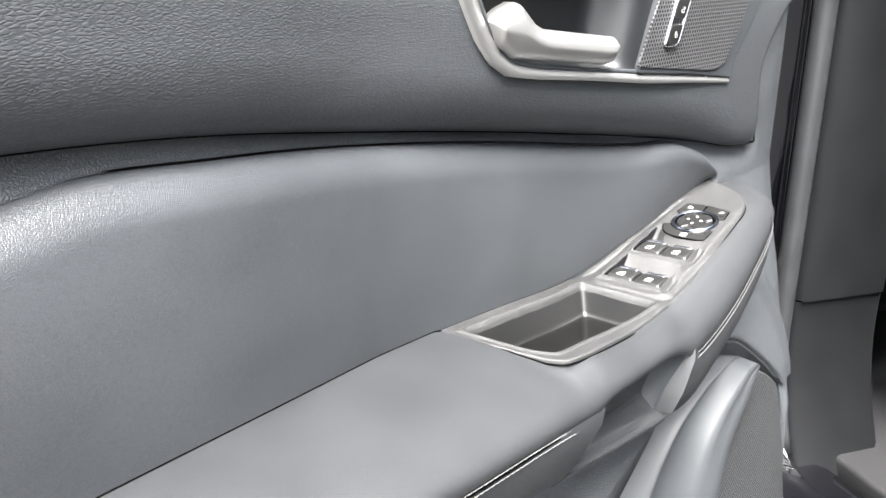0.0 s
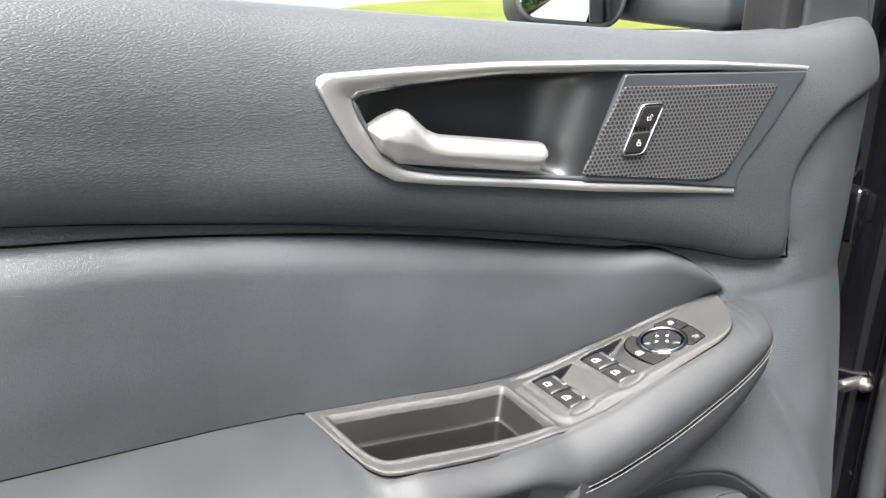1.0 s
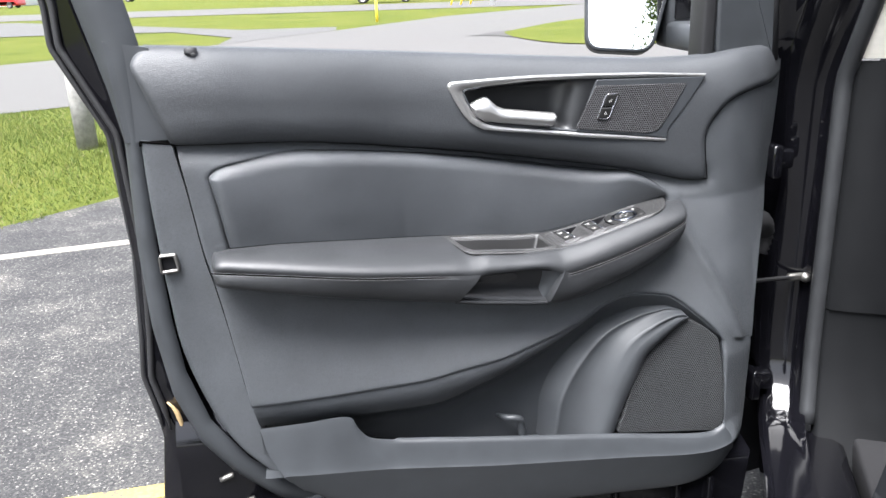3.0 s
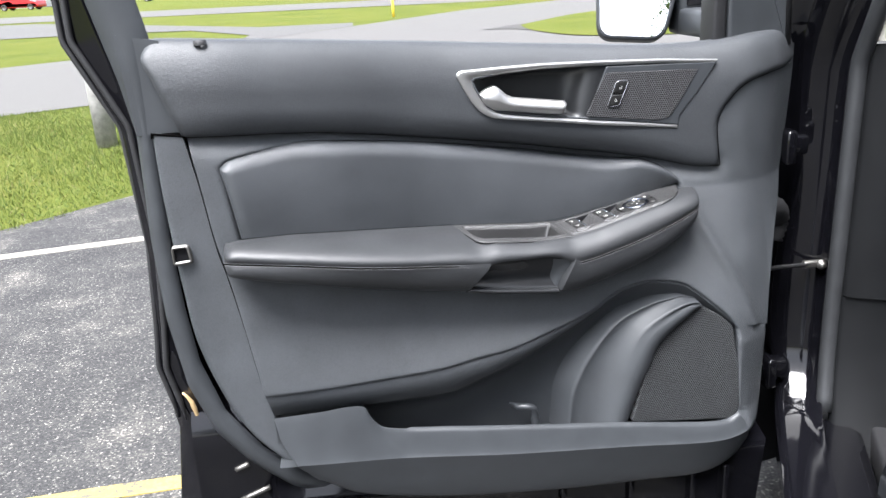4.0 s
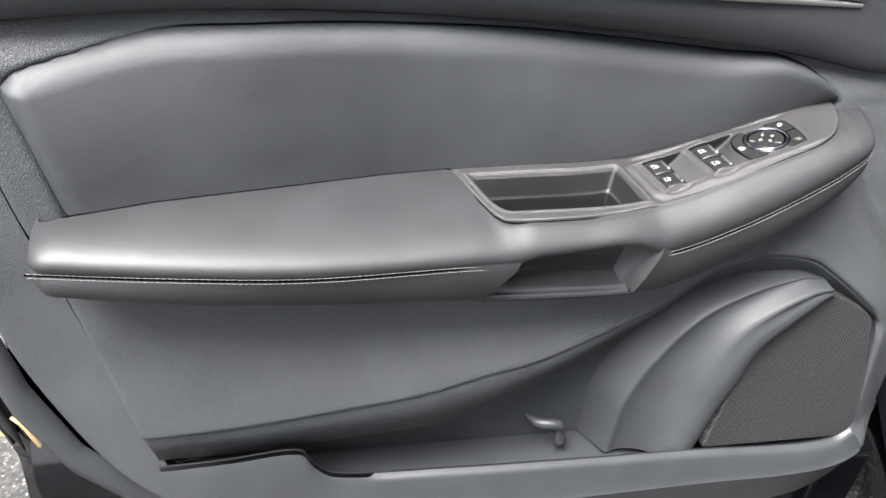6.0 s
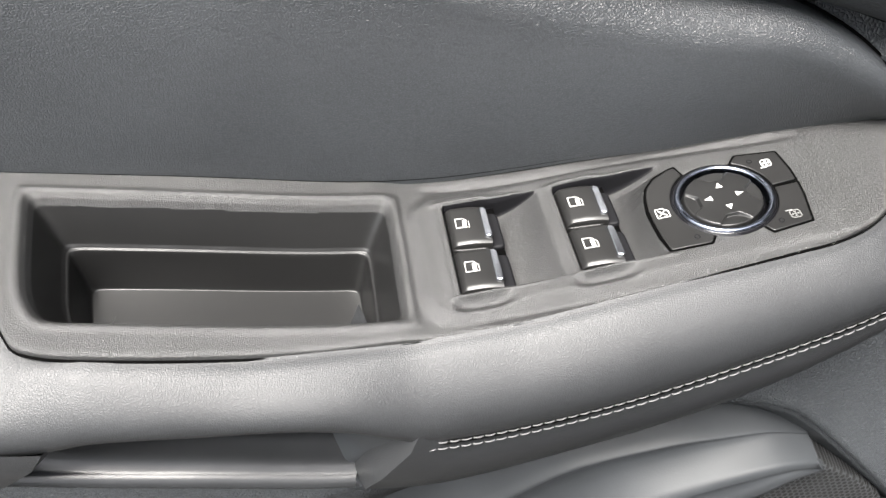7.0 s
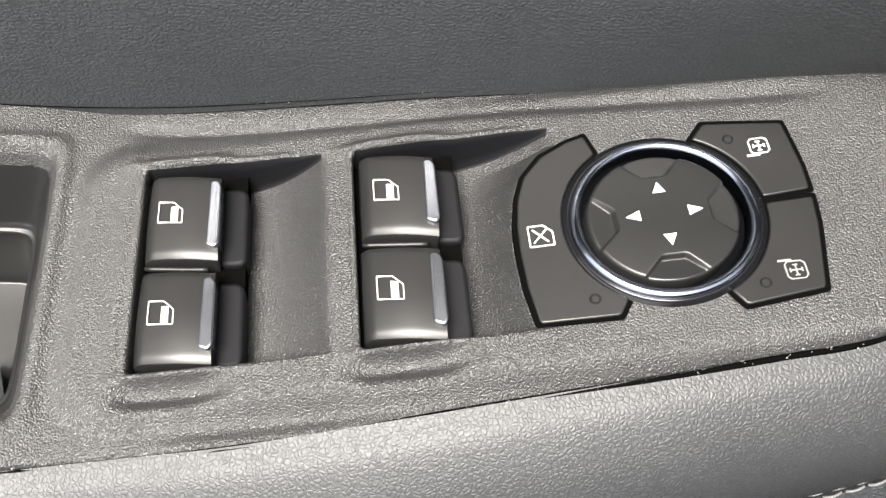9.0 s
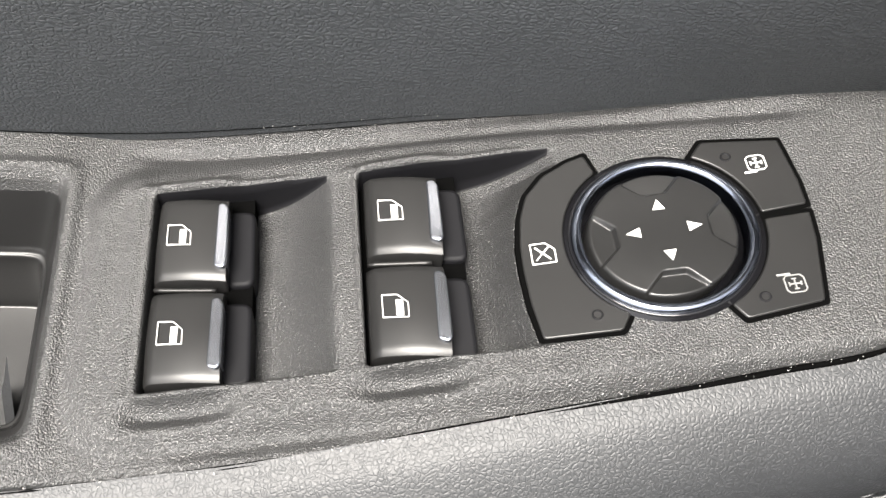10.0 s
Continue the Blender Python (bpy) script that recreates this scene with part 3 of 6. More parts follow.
for x in xs:
    e = min(max((x + 0.012) / 0.02, 0), 1)
    end = 1 - math.sqrt(max(1 - (1 - e) ** 2, 0))
    cut = float(s_y(min(x, 0.812)))
    a = np.array((float(np.interp(x, [0.375, 0.45, 0.80], [0.339, 0.345, 0.352])) if x > 0.375 else cut, s_z(min(x, 0.812))))
    d = np.array((st_y(x), st_z(x) + float(arch(x))))
    if x > 0.80:
        k = (x - 0.80) / 0.032
        a = a + (np.array((0.350, 0.822)) - a) * min(k * 2, 1)
    nose = d[0] - 0.010
    b = np.array((min(a[0] - 0.4 * (a[0] - nose), a[0]), a[1] + 0.004))
    c = np.array((nose - 0.004, a[1] - 0.002 - 0.12 * (a[1] - d[1])))
    t = np.linspace(0, 1, 1200)[:, None]
    p = (1 - t) ** 3 * a + 3 * t * (1 - t) ** 2 * b + 3 * t * t * (1 - t) * c + t**3 * d
    if x > 0.375:
        p = p[p[:, 0] <= cut + 1e-6] if x < 0.806 else p
        gap = float(s_z(min(x, 0.812))) - float(np.interp(x, [0.40, 0.50, 0.55, 0.60], [0.0008, 0.0010, 0.0012, 0.0013])) - p[0, 1]
        p[:, 1] += gap * np.linspace(1, 0, len(p)) ** 2 * min(max((x - 0.395) / 0.04, 0), 1)
    p = even(p, 44)
    if x > 0.40:
        run = np.r_[0, np.cumsum(np.linalg.norm(np.diff(p, axis=0), axis=1))]
        p[:, 1] -= 0.0016 * np.exp(-(run / 0.0050) ** 2) * min((x - 0.40) / 0.02, 1)
    p[:, 0] += end * 0.03
    p[:, 1] -= end * 0.006
    rows.append(np.column_stack([np.full(len(p), x), p]))
    g = np.array((bt_y(x), bt_z(x)))
    q = np.array([d + (0.0015, -0.001), d + (g - d) * 0.2 + (-0.003, 0), d + (g - d) * 0.6 + (-0.004, 0), d + (g - d) * 0.9 + (-0.001, 0), g + (0.006, 0.0), g + (0.07, 0.004)])
    q[:, 0] += end * 0.03
    lows.append(np.column_stack([np.full(len(q), x), q]))
bm = bmesh.new()
grid(bm, np.array(rows).transpose(1, 0, 2)[:, ::-1])
armrest = part("armrest", bm, M_ARM, door, "black leather armrest with grey double stitching")


# lower leather band, broken by the pull grip: its ends slant
for lo, hi, sh, name in ((-0.02, 0.384, 0.042, "lower_band"), (0.544, 0.84, 0.029, "lower_band")):
    b = bmesh.new()
    base_rows = [r for r in lows if lo <= r[0, 0] <= hi]
    n = len(base_rows)
    made = []
    for k, r in enumerate(base_rows):
        q = r.copy()
        f = np.clip(np.array([0, 0.15, 0.6, 0.9, 1, 1]), 0, 1)
        w = np.clip(1 - (hi - r[0, 0]) / 0.06, 0, 1) if hi < 0.5 else np.clip(1 - (r[0, 0] - lo) / 0.06, 0, 1)
        q[:, 0] += sh * (1 - f) * w
        made.append(q)
    made = np.array(made)
    grid(b, made.transpose(1, 0, 2)[:, ::-1])
    endrow = made[-1] if hi < 0.5 else made[0]
    grid(b, np.stack([endrow, endrow + (0.004 if hi < 0.5 else -0.004, 0.008, 0), endrow + (0.012 if hi < 0.5 else -0.03, 0.07, 0)]))
    part(name, b, M_ARM, armrest)

# the pull grip: a scooped cup with a cheek
bm = bmesh.new()
prof = []
for x in np.linspace(0.380, 0.546, 40):
    zt, zb = float(st_z(x + 0.02)) + float(arch(x + 0.02)) + 0.002, float(bt_z(x)) + 0.002
    yf, yb = float(st_y(x)) + 0.003, float(bt_y(x)) + 0.002
    prof.append([(x + 0.022, yf, zt), (x + 0.022, yf + 0.009, zt + 0.001), (x + 0.020, yf + 0.014, zt - 0.004), (x + 0.016, yf + 0.016, zt - 0.012), (x + 0.012, yf + 0.023, zb + 0.030),
                 (x + 0.009, yf + 0.024, zb + 0.020), (x + 0.006, yb + 0.014, zb + 0.012), (x + 0.003, yb + 0.010, zb + 0.006), (x, yb + 0.005, zb + 0.003), (x, yb - 0.001, zb + 0.0025), (x, yb + 0.001, zb - 0.003), (x, yb + 0.06, zb)])
grid(bm, np.array([np.vstack([curve(np.array(r)[:9], 40), np.array(r)[9:]]) for r in prof]))
part("grip_cup", bm, M_GRIP, armrest, "satin black plastic pull grip")
bm = bmesh.new()
edge = curve([(0.581, 0.231, 0.746), (0.574, 0.232, 0.737), (0.560, 0.240, 0.709), (0.546, 0.2485, 0.685)], 18)
inner = curve([(0.526, 0.250, 0.744), (0.528, 0.255, 0.732), (0.531, 0.256, 0.712), (0.534, 0.2475, 0.6875)], 18)
rows = []
for k in np.linspace(0, 1, 14):
    q = edge + (inner - edge) * k
    q[:, 1] -= 0.0035 * math.sin(k * math.pi)
    rows.append(q)
rows.append(inner + (0.004, 0.004, 0))
grid(bm, np.array(rows))
part("grip_cheek", bm, M_SMOOTH, armrest)
bm = bmesh.new()
tube(bm, edge[2:] + (0.0015, -0.0005, 0), np.linspace(0.0018, 0.0026, 16), 8)
part("grip_lip", bm, M_ARM, armrest)

# double stitching along both bands
def stitches(x0, x1):
    b = bmesh.new()
    for off in (0.0006, -0.0028):
        x = x0
        while x < x1:
            pts = []
            for w in (0, 0.35, 0.65, 1):
                xx = x + w * 0.0044
                pts.append((xx, float(st_y(xx)) - 0.0012 - (0.0002 if 0 < w < 1 else -0.0002) - (0.0012 if off < 0 else 0), float(st_z(xx)) + off))
            tube(b, pts, 0.00036, 5)
            x += 0.0052
    return part("stitching", b, M_THREAD, armrest, "grey thread")


stitches(-0.008, 0.405)
stitches(0.578, 0.826)
for x0, x1 in ((-0.01, 0.41), (0.574, 0.83)):
    bm = bmesh.new()
    w = np.linspace(x0, x1, 60)
    tube(bm, np.stack([w, st_y(w) - 0.0002, st_z(w) - 0.0012], 1), 0.0011, 6)
    part("seam", bm, M_SEAM, armrest)

# dark joints between the trim pieces
def joint(pts, add, r=0.0017, flat_at=None):
    b = bmesh.new()
    q = curve(pts, 120)
    tube(b, np.column_stack([q[:, 0], (BASE(q[:, 0]) if flat_at is None else flat_at(q[:, 0], q[:, 1])) + add, q[:, 1]]), r, 6)
    return part("joint", b, M_SEAM, door)


joint([PAD_LOW[0], (0.004, 0.895), (-0.004, 0.94)] + PAD_TOP, 0.004, 0.0013, lambda x, z: GROOVE(x))
joint(UP_LOW, 0.004, 0.0013, lambda x, z: GROOVE(x))
joint(UP_RIGHT[2:], 0.0082, 0.0010)
joint(STEP[:7], 0.0135, 0.0008, face)
joint([TRIM_LEFT[0], STEP[0]], 0.014, 0.0020)

# ---- switch panel on the armrest ----
zp = smooth([0.36, 0.45, 0.53, 0.58, 0.62, 0.66, 0.72, 0.78, 0.83], [0.794, 0.786, 0.779, 0.7805, 0.787, 0.796, 0.809, 0.8215, 0.831])
XC, YC, CA, SA = 0.7137, 0.3195, 0.9917, 0.1288


def on_panel(s, q, h):
    """A place on the panel: s along it, q across it, h above it."""
    x, y = XC + s * CA - q * SA, YC + s * SA + q * CA
    return (x, y, float(zp(x)) + h)


def sstep(a, b, x):
    t = np.clip((x - a) / (b - a), 0, 1)
    return t * t * (3 - 2 * t)


def box_sd(s, q, s0, s1, q0, q1, r=0.002):
    ds, dq = np.maximum(s0 - s, s - s1) + r, np.maximum(q0 - q, q - q1) + r
    return np.hypot(np.maximum(ds, 0), np.maximum(dq, 0)) + np.minimum(np.maximum(ds, dq), 0) - r


TRAY = np.array([(0.391, 0.3275), (0.407, 0.268), (0.418, 0.2545), (0.50, 0.2590), (0.5700, 0.2665), (0.5655, 0.310), (0.5600, 0.3425)])


def tray_sd(x, y):
    out = None
    for (ax, ay), (bx, by) in zip(TRAY, np.roll(TRAY, -1, 0)):
        l = math.hypot(bx - ax, by - ay)
        nx, ny = (by - ay) / l, -(bx - ax) / l
        d = (x - ax) * nx + (y - ay) * ny
        out = d if out is None else np.logaddexp(out / 0.0022, d / 0.0022) * 0.0022
    return out


def notched(a0, a1, rest):
    """An outline of a flat button: an arc about the mirror ring from angle a0 to a1, then its free corners."""
    return [(0.0231 * math.cos(radians(a)), 0.0231 * math.sin(radians(a))) for a in np.linspace(a0, a1, 14)] + rest


LEFT_B = notched(121, 241, [(-0.0142, -0.0249), (-0.0328, -0.0246), (-0.0343, -0.0148), (-0.0348, -0.0051), (-0.0346, 0.0018), (-0.0335, 0.0095), (-0.0312, 0.0160), (-0.0261, 0.0217), (-0.0189, 0.0253), (-0.0140, 0.0266)])
RIGHT_T = notched(3, 63, [(0.0147, 0.0256), (0.0340, 0.0230), (0.0352, 0.0095), (0.0350, 0.0020)])
RIGHT_L = notched(-66, 1.4, [(0.0350, 0.0009), (0.0342, -0.0070), (0.0307, -0.0239), (0.0124, -0.0260)])
BUTTONS = (LEFT_B, RIGHT_T, RIGHT_L)


def panel_height(x, y):
    s, q = (x - XC) * CA + (y - YC) * SA, -(x - XC) * SA + (y - YC) * CA
    h = np.zeros_like(x)
    # raised field round the switches, valley along its near side
    fld = box_sd(s, q, -0.140, 0.110, -0.0335, 0.0385, 0.012)
    h -= 0.0030 * sstep(-0.002, 0.007, fld) * sstep(-0.16, -0.135, s)
    h -= 0.0026 * np.exp(-((q + 0.0385 - 0.02 * np.clip(-s - 0.05, 0, 1)) / 0.0035) ** 2) * sstep(-0.14, -0.10, s)
    h -= 0.0018 * np.exp(-((q - 0.0360 + 0.092 * s) / 0.0024) ** 2) * sstep(-0.140, -0.12, s) * sstep(0.05, 0.03, s)
    for c, qf in ((-0.1165, 0.0315), (-0.062, 0.0298)):
        w = np.exp(-(np.abs(s - c) / 0.0125) ** 4)
        h += 0.0024 * np.exp(-((q - qf - 0.0022) / 0.0017) ** 2) * w
        h -= 0.0038 * np.exp(-((q + 0.0298) / 0.0030) ** 2) * w
        h += 0.0014 * np.exp(-((q + 0.0256) / 0.0013) ** 2) * w
    h += 0.0008 * np.exp(-((s + 0.1300) / 0.0028) ** 2) * sstep(0.040, 0.030, np.abs(q - 0.004))
    # wells: deep under the rockers, scooped up towards the front
    for s0, sr, s1, q0, q1 in ((-0.1258, -0.1015, -0.0795, -0.0244, 0.0316), (-0.0722, -0.0475, -0.0215, -0.0248, 0.0300)):
        sd = box_sd(s, q, s0, s1 + 0.005, q0, q1, 0.0012)
        # the second scoop ends at the rim of the flat button
        end = s1 if s1 < -0.05 else np.interp(q, [-0.03, -0.0148, -0.005, 0.0095, 0.016, 0.0217, 0.0253, 0.031], [-0.0330, -0.0343, -0.0348, -0.0336, -0.0314, -0.0264, -0.0215, -0.0215])
        k = np.clip((s - sr) / (end - sr), 0, 1.3)
        deep = 0.0007 * np.logaddexp(0, 0.0135 * (1 - k**1.9) / 0.0007)
        h -= deep * sstep(0.0004, -0.0005, sd)
        h += 0.0006 * np.exp(-((sd - 0.0012) / 0.0009) ** 2) * sstep(s1 - 0.006, s1 - 0.012, s)
    # sunk seats under the ring and the flat buttons
    sq_ = np.stack([s, q], -1)
    seat = np.hypot(s, q) - 0.0229
    near = (np.abs(s) < 0.042) & (np.abs(q) < 0.032)
    for poly in BUTTONS:
        p = np.array(poly)
        line = np.vstack([p, p[:1]])
        d_ = np.full(s.shape, 1.0)
        d_[near] = to_line(sq_[near], line) * np.where(inside(sq_[near], p), -1, 1)
        seat = np.minimum(seat, d_)
    h = np.minimum(h, np.where(seat < 0.0003, -0.0075 * sstep(0.0003, -0.0002, seat) + np.maximum(h, -0.002) * sstep(-0.0002, 0.0003, seat), h))
    # tray
    d = -tray_sd(x, y)
    h += 0.0010 * np.exp(-((d + 0.002) / 0.002) ** 2)
    h -= 0.0022 * sstep(-0.0005, 0.0022, d) + 0.0215 * np.clip((d - 0.0016) / 0.0090, 0, 1) + 0.0015 * sstep(0.0106, 0.0118, d) + 0.024 * sstep(0.0122, 0.0175, d)
    return h


far_y = smooth([0.36, 0.375, 0.409, 0.4916, 0.56, 0.60, 0.645, 0.69, 0.73, 0.7725, 0.83], [0.338, 0.339, 0.3425, 0.351, 0.3555, 0.358, 0.360, 0.361, 0.362, 0.363, 0.364])
near_y = smooth([0.404, 0.414, 0.44, 0.5, 0.5693, 0.593, 0.6172, 0.6415, 0.6654, 0.6893, 0.713, 0.7368, 0.7568, 0.775, 0.79, 0.80, 0.806],
                [0.2526, 0.2421, 0.2405, 0.2462, 0.257, 0.2602, 0.2636, 0.2675, 0.2722, 0.2765, 0.2807, 0.2853, 0.2894, 0.2980, 0.3150, 0.338, 0.3575])


def panel_mesh(name, X, Y):
    """The panel's relief over a grid of places, with a skirt along its near edge."""
    lo = np.where(X < 0.404, np.interp(X, [0.375, 0.3817, 0.3933, 0.4038], [0.3385, 0.3166, 0.2774, 0.2526]), near_y(X))
    Z = zp(X) + panel_height(X, Y)
    edge = np.minimum((Y - lo) * 0.98, 1)
    left = np.where(X < 0.43, np.minimum(np.abs((X - 0.375) * 0.95 + (Y - 0.339) * 0.31), 1), 1.0)
    Z = Z - roll_in(np.clip(np.minimum(edge, left), 0, 1), 0.0030, 0.0014)
    P = np.stack([X, Y, Z], -1)
    nr, nc = X.shape
    i = np.arange(nr * nc).reshape(nr, nc)
    quads = np.stack([i[:-1, :-1], i[:-1, 1:], i[1:, 1:], i[1:, :-1]], -1).reshape(-1, 4)
    tall = np.abs(np.diff(Y, axis=0))
    whole = ((tall[:, :-1] > 1e-7) | (tall[:, 1:] > 1e-7)).ravel()
    cx_, cy_ = (X[:-1, :-1] + X[1:, 1:]) / 2, (Y[:-1, :-1] + Y[1:, 1:]) / 2
    s_, q_ = (cx_ - XC) * CA + (cy_ - YC) * SA, -(cx_ - XC) * SA + (cy_ - YC) * CA
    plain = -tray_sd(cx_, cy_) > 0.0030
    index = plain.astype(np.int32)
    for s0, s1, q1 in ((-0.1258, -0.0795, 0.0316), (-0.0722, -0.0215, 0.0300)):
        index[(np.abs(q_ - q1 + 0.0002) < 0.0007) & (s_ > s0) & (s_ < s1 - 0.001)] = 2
    index = index.ravel()[whole]
    verts = np.vstack([P.reshape(-1, 3), P[0] - (0, 0, 0.008)])
    k = nr * nc + np.arange(nc)
    quads = np.vstack([quads[whole], np.stack([k[:-1], k[1:], i[0, 1:], i[0, :-1]], -1)])
    me = bpy.data.meshes.new(name)
    me.from_pydata(verts.tolist(), [], quads.tolist())
    me.polygons.foreach_set("use_smooth", [True] * len(me.polygons))
    me.materials.append(M_PLATE)
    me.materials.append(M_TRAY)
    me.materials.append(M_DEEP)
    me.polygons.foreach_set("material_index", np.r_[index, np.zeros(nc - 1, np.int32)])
    return me


def along(x, y):
    return (x - XC) * CA + (y - YC) * SA


SPLIT = -0.148
tab = np.linspace(0.404, 0.806, 800)
near_s, far_s = along(tab, near_y(tab)), along(tab, far_y(tab))
# field of switches: rows and columns run with the switches
S = np.arange(SPLIT, float(near_s[-1]), 0.0003)
xn, xf = np.interp(S, near_s, tab), np.interp(S, far_s, tab)
q_lo, q_hi = -(xn - XC) * SA + (near_y(xn) - YC) * CA, -(xf - XC) * SA + (far_y(xf) - YC) * CA
q_hi = np.maximum(q_hi, q_lo)
Q = np.clip(np.arange(q_lo.min(), q_hi.max() + 0.0003, 0.0003)[:, None], q_lo, q_hi)
switch_panel = new("switch_panel", panel_mesh("switch_panel", XC + S * CA - Q * SA, YC + S * SA + Q * CA))
switch_panel.parent = door
tagged(switch_panel, "speckled black plastic switch panel")
# storage tray behind it
un = np.linspace(0, 1, 400)
xb = 0.3755 + (np.interp(SPLIT, near_s, tab) - 0.3755) * un
xt = 0.3755 + (np.interp(SPLIT, far_s, tab) - 0.3755) * un
yb = np.where(xb < 0.404, np.interp(xb, [0.375, 0.3817, 0.3933, 0.4038], [0.3385, 0.3166, 0.2774, 0.2526]), near_y(xb))
v = np.linspace(0, 1, 330)[:, None]
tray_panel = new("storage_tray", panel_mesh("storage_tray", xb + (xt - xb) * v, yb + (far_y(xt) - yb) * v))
tray_panel.parent = door
tagged(tray_panel, "black plastic storage tray in the armrest")

# dark gap round the panel
bm = bmesh.new()
w = np.linspace(0.404, 0.80, 120)
pts = np.vstack([np.column_stack([[0.3745, 0.3817, 0.3933], [0.3385, 0.3160, 0.2768], [0.7925, 0.7915, 0.7900]]), np.column_stack([w, near_y(w) - 0.0002, zp(w) - np.interp(w, [0.40, 0.50, 0.55, 0.60], [0.0038, 0.0038, 0.0040, 0.0041])])])
tube(bm, pts, 0.0008, 6)
part("panel_gap", bm, M_SEAM, door)
bm = bmesh.new()
w = np.linspace(0.376, 0.80, 100)
tube(bm, np.column_stack([w, far_y(w) + 0.0002, zp(w) + 0.0004]), 0.0011, 6)
part("panel_gap", bm, M_SEAM, door)
bm = bmesh.new()
w = np.linspace(0.016, 0.376, 60)
tube(bm, np.column_stack([w, s_y(w) - 0.0004, s_z(w) + 0.0006]), 0.0007, 6)
part("pad_gap", bm, M_SEAM, door)


# lint and dust caught in the seam, and pale specks for the panel's glints
bm = bmesh.new()
rnd = random.Random(11)
for k in range(380):
    if k < 220:
        x = rnd.uniform(0.50, 0.80)
        p = Vector((x, float(near_y(x)) + rnd.gauss(-0.0004, 0.0006), float(zp(x)) - rnd.uniform(0.0005, 0.0028)))
    elif k < 320:
        x = rnd.uniform(0.40, 0.80)
        p = Vector((x, float(far_y(x)) + rnd.gauss(-0.001, 0.0008), float(zp(x)) + 0.0009))
    else:
        s_, q_ = rnd.uniform(-0.14, 0.09), rnd.uniform(-0.03, 0.045)
        if -0.13 < s_ < 0.037 and -0.027 < q_ < 0.033:
            continue
        p = Vector(on_panel(s_, q_, 0.0004))
    r_ = rnd.uniform(0.00006, 0.00017)
    q = [p + Vector([rnd.gauss(0, r_) for _ in range(3)]) for _ in range(4)]
    v = [bm.verts.new(c) for c in q]
    for f in ((0, 1, 2), (0, 2, 3), (0, 3, 1), (1, 3, 2)):
        bm.faces.new([v[i] for i in f])
tagged(part("lint_and_glints", bm, M_PRINT, door, "pale specks of dust, fibres and grain glints", True), kind="stuff")


# window switches
def bars(b, pieces, place, h0, h1):
    """Little raised bars: each (s0, q0, s1, q1, width)."""
    for s0, q0, s1, q1, wd in pieces:
        l = math.hypot(s1 - s0, q1 - q0)
        nx, ny = -(q1 - q0) / l * wd / 2, (s1 - s0) / l * wd / 2
        c = [(s0 + nx, q0 + ny), (s1 + nx, q1 + ny), (s1 - nx, q1 - ny), (s0 - nx, q0 - ny)]
        lo_, hi_ = [b.verts.new(place(u, v, h0)) for u, v in c], [b.verts.new(place(u, v, h1)) for u, v in c]
        b.faces.new(hi_)
        for k in range(4):
            b.faces.new((lo_[k], lo_[(k + 1) % 4], hi_[(k + 1) % 4], hi_[k]))


def fill(b, poly, place, h):
    f = b.faces.new([b.verts.new(place(u, v, h)) for u, v in poly])
    bmesh.ops.triangulate(b, faces=[f])


